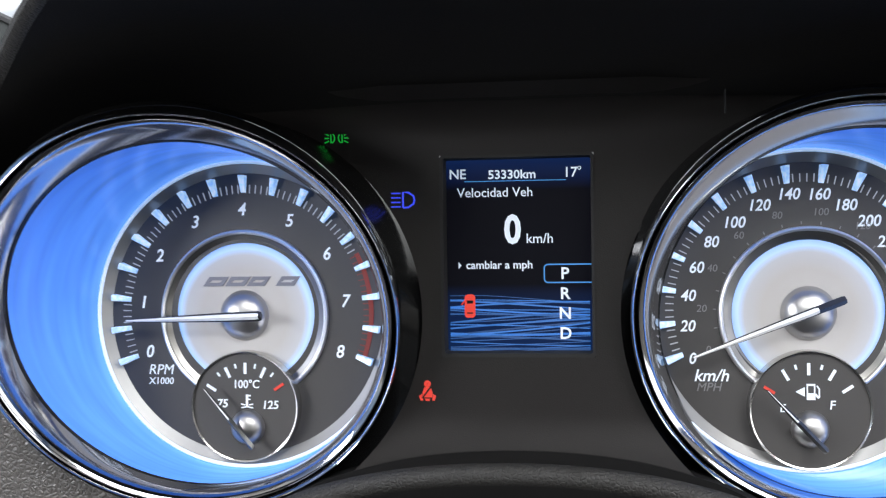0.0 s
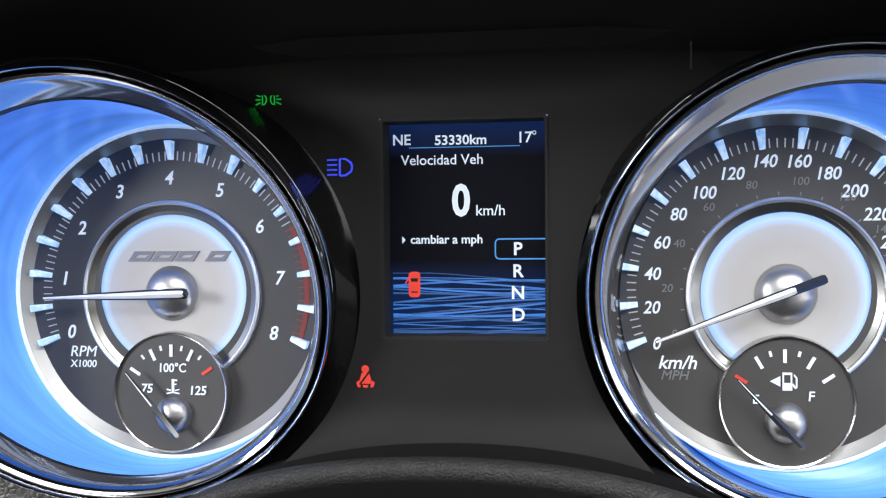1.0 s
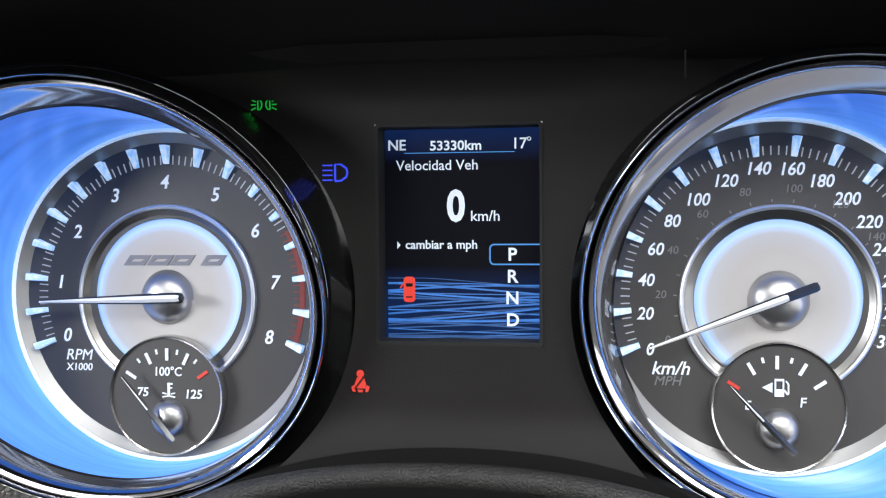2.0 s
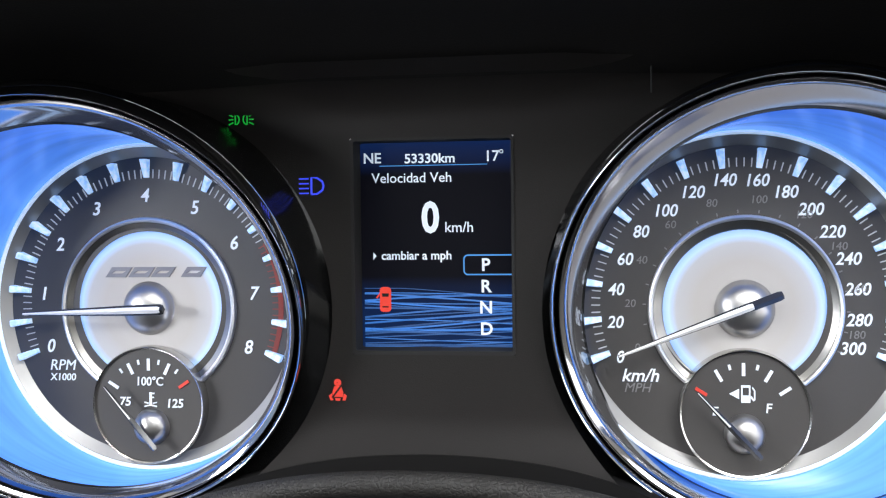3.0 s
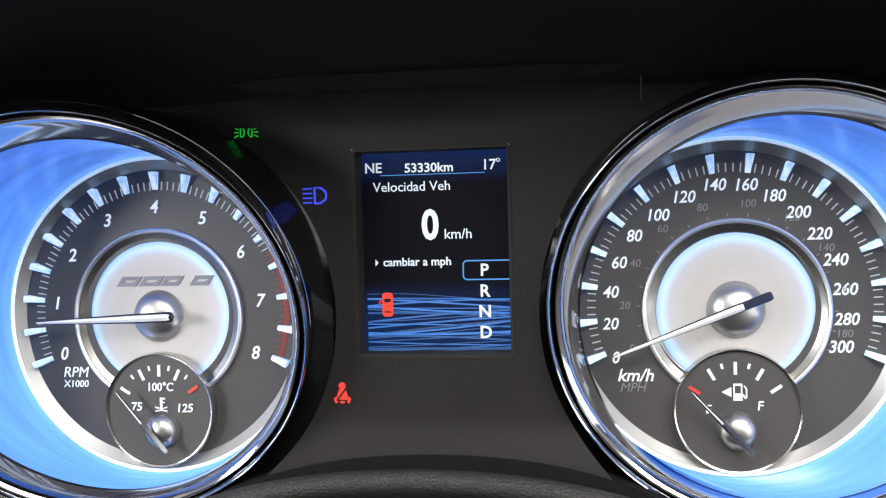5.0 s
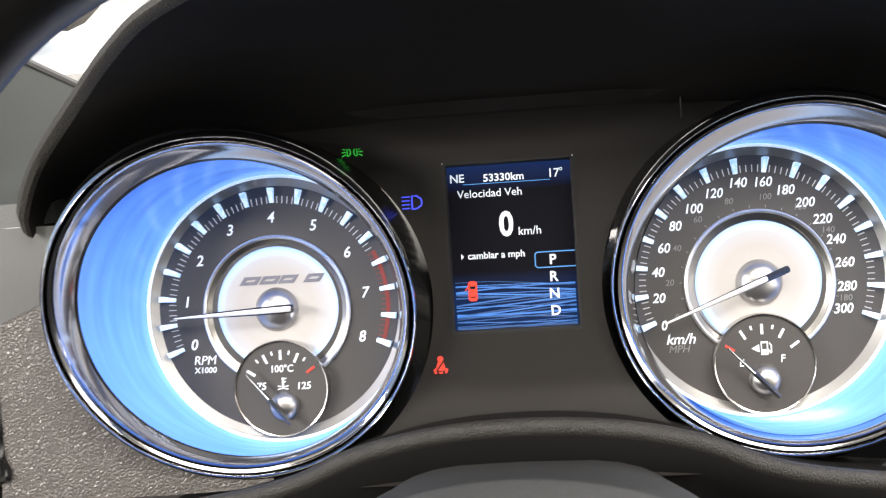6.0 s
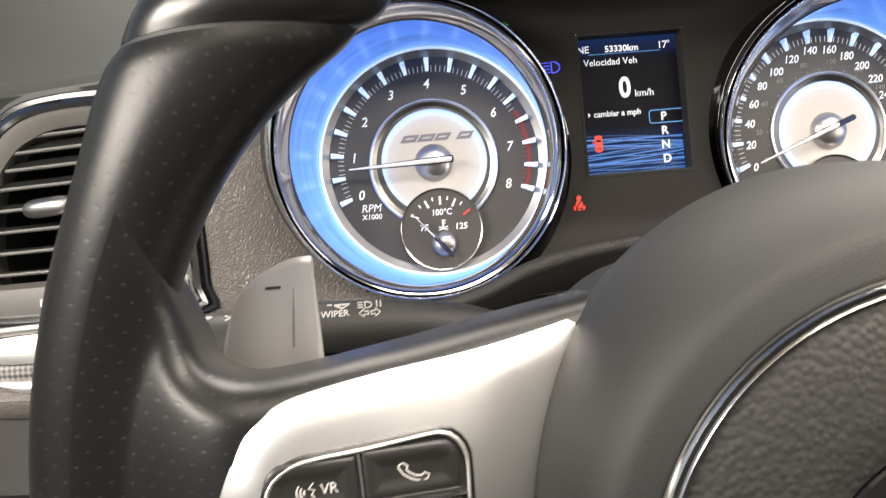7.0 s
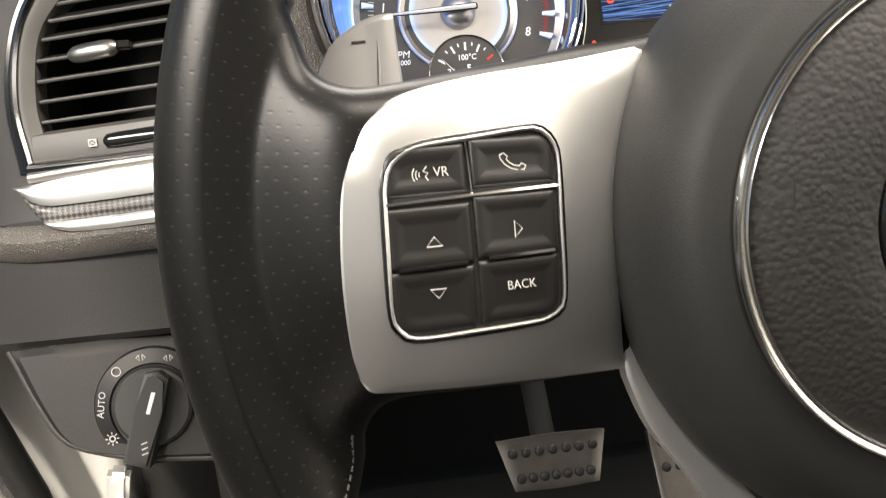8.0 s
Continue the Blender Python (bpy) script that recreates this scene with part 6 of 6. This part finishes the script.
part("outer_edge", tube(smooth_line([(-0.377, -0.012, 0.02), (-0.371, -0.012, -0.13), (-0.359, -0.010, -0.20), (-0.348, -0.004, -0.27), (-0.343, 0.0, -0.45), (-0.343, 0.0, -0.75)], 30), 0.005, 12), PAINT, jamb, "white sill edge")
bracket = part("bracket", block((-0.303, 0.036, -0.290), (0.013, 0.012, 0.060), 0.003, 2, pose(0, 0, 0, 0, 12, 0)), SATIN, jamb, "bare metal bracket")
part("bolt", tube([(-0.299, 0.026, -0.284), (-0.299, 0.042, -0.284)], 0.005, 10), SATIN, bracket)

floor = thing("floor", (0, -0.4, -0.62), "dark carpeted foot well floor", "floor", kind="structure", turn=UPRIGHT)
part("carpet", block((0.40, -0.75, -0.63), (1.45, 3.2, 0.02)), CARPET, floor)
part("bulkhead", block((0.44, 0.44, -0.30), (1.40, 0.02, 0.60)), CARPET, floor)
part("kick_panel", block((-0.245, 0.25, -0.36), (0.02, 0.36, 0.52), 0.004), PILLAR, floor)
part("kick_panel", sheet([[(-0.294, 0.100, z), (-0.292, 0.062, z), (-0.282, 0.052, z), (-0.262, 0.056, z), (-0.240, 0.080, z)] for z in (-0.10, -0.25, -0.45, -0.62)], 20), RUBBER, floor, "black foot well side trim")
ceiling = thing("ceiling", (0, -1.0, 0.62), "pale fabric headliner", "ceiling", kind="structure", turn=UPRIGHT)
# roof opening and the sheet above it are unseen, added for the overhead lamp
part("liner", join(block((0.285, -0.14, 0.66), (1.55, 0.08, 0.03), 0.01), block((0.35, -1.425, 0.66), (1.4, 1.61, 0.03), 0.01), block((-0.325, -0.40, 0.66), (0.33, 0.44, 0.03)), block((0.90, -0.40, 0.66), (0.28, 0.44, 0.03))), LINER, ceiling, "pale fabric round an added roof opening")
part("roof_panel", block((0.345, -1.1, 0.74), (1.55, 2.2, 0.03), 0.01), HOUSING, ceiling, "unseen dark sheet over the added opening")
body = thing("cabin_side", (0.35, -0.6, 0.0), "car body side with pillars round the cabin", "car body", kind="structure", turn=UPRIGHT)
part("far_door", block((1.18, -0.75, -0.28), (0.05, 2.2, 0.66), 0.012), DOOR, body)
part("sill", block((-0.40, -0.55, -0.58), (0.12, 1.5, 0.12), 0.02), PAINT, body)
part("rear_quarter", block((-0.46, -1.7, -0.2), (0.06, 0.9, 0.75), 0.02), DOOR, body)
for s, x in ((1, -0.44), (-1, 1.16)):
    part("front_pillar", tube(smooth_line([(x + 0.08 * s, 0.48, 0.046), (x + 0.03 * s, 0.25, 0.22), (x + 0.05 * s, -0.05, 0.47), (x + 0.08 * s, -0.25, 0.64)], 12), 0.038, 14), PILLAR, body, "dark brown pillar trim")
    part("centre_pillar", tube([(x, -1.15, -0.55), (x, -1.12, 0.05), (x + 0.10 * s, -1.15, 0.65)], 0.05, 12), PILLAR, body, "grey pillar trim")
part("rear_panel", block((0.35, -2.2, -0.15), (1.6, 0.04, 0.85)), SEAT, body)
for x in (0.0, 0.72):
    seat = thing("front_seat", (x, -0.80, -0.6), "black leather front seat", "seat", "front seats", turn=UPRIGHT)
    part("cushion", block((x, -0.78, -0.40), (0.50, 0.50, 0.18), 0.06, 4), SEAT, seat)
    part("backrest", block((x, -1.10, 0.0), (0.50, 0.16, 0.72), 0.06, 4, pose(0, 0, 0, 14, 0, 0)), SEAT, seat)
    part("headrest", block((x, -1.24, 0.44), (0.26, 0.10, 0.18), 0.04, 4), SEAT, seat)
ground = thing("ground", (0, 0, -0.95), "unseen ground, dark to cut bounced light", "ground", kind="structure", turn=UPRIGHT)
part("sheet", block((0, 0, -1.0), (400, 400, 0.1)), DIMMED_GROUND, ground)
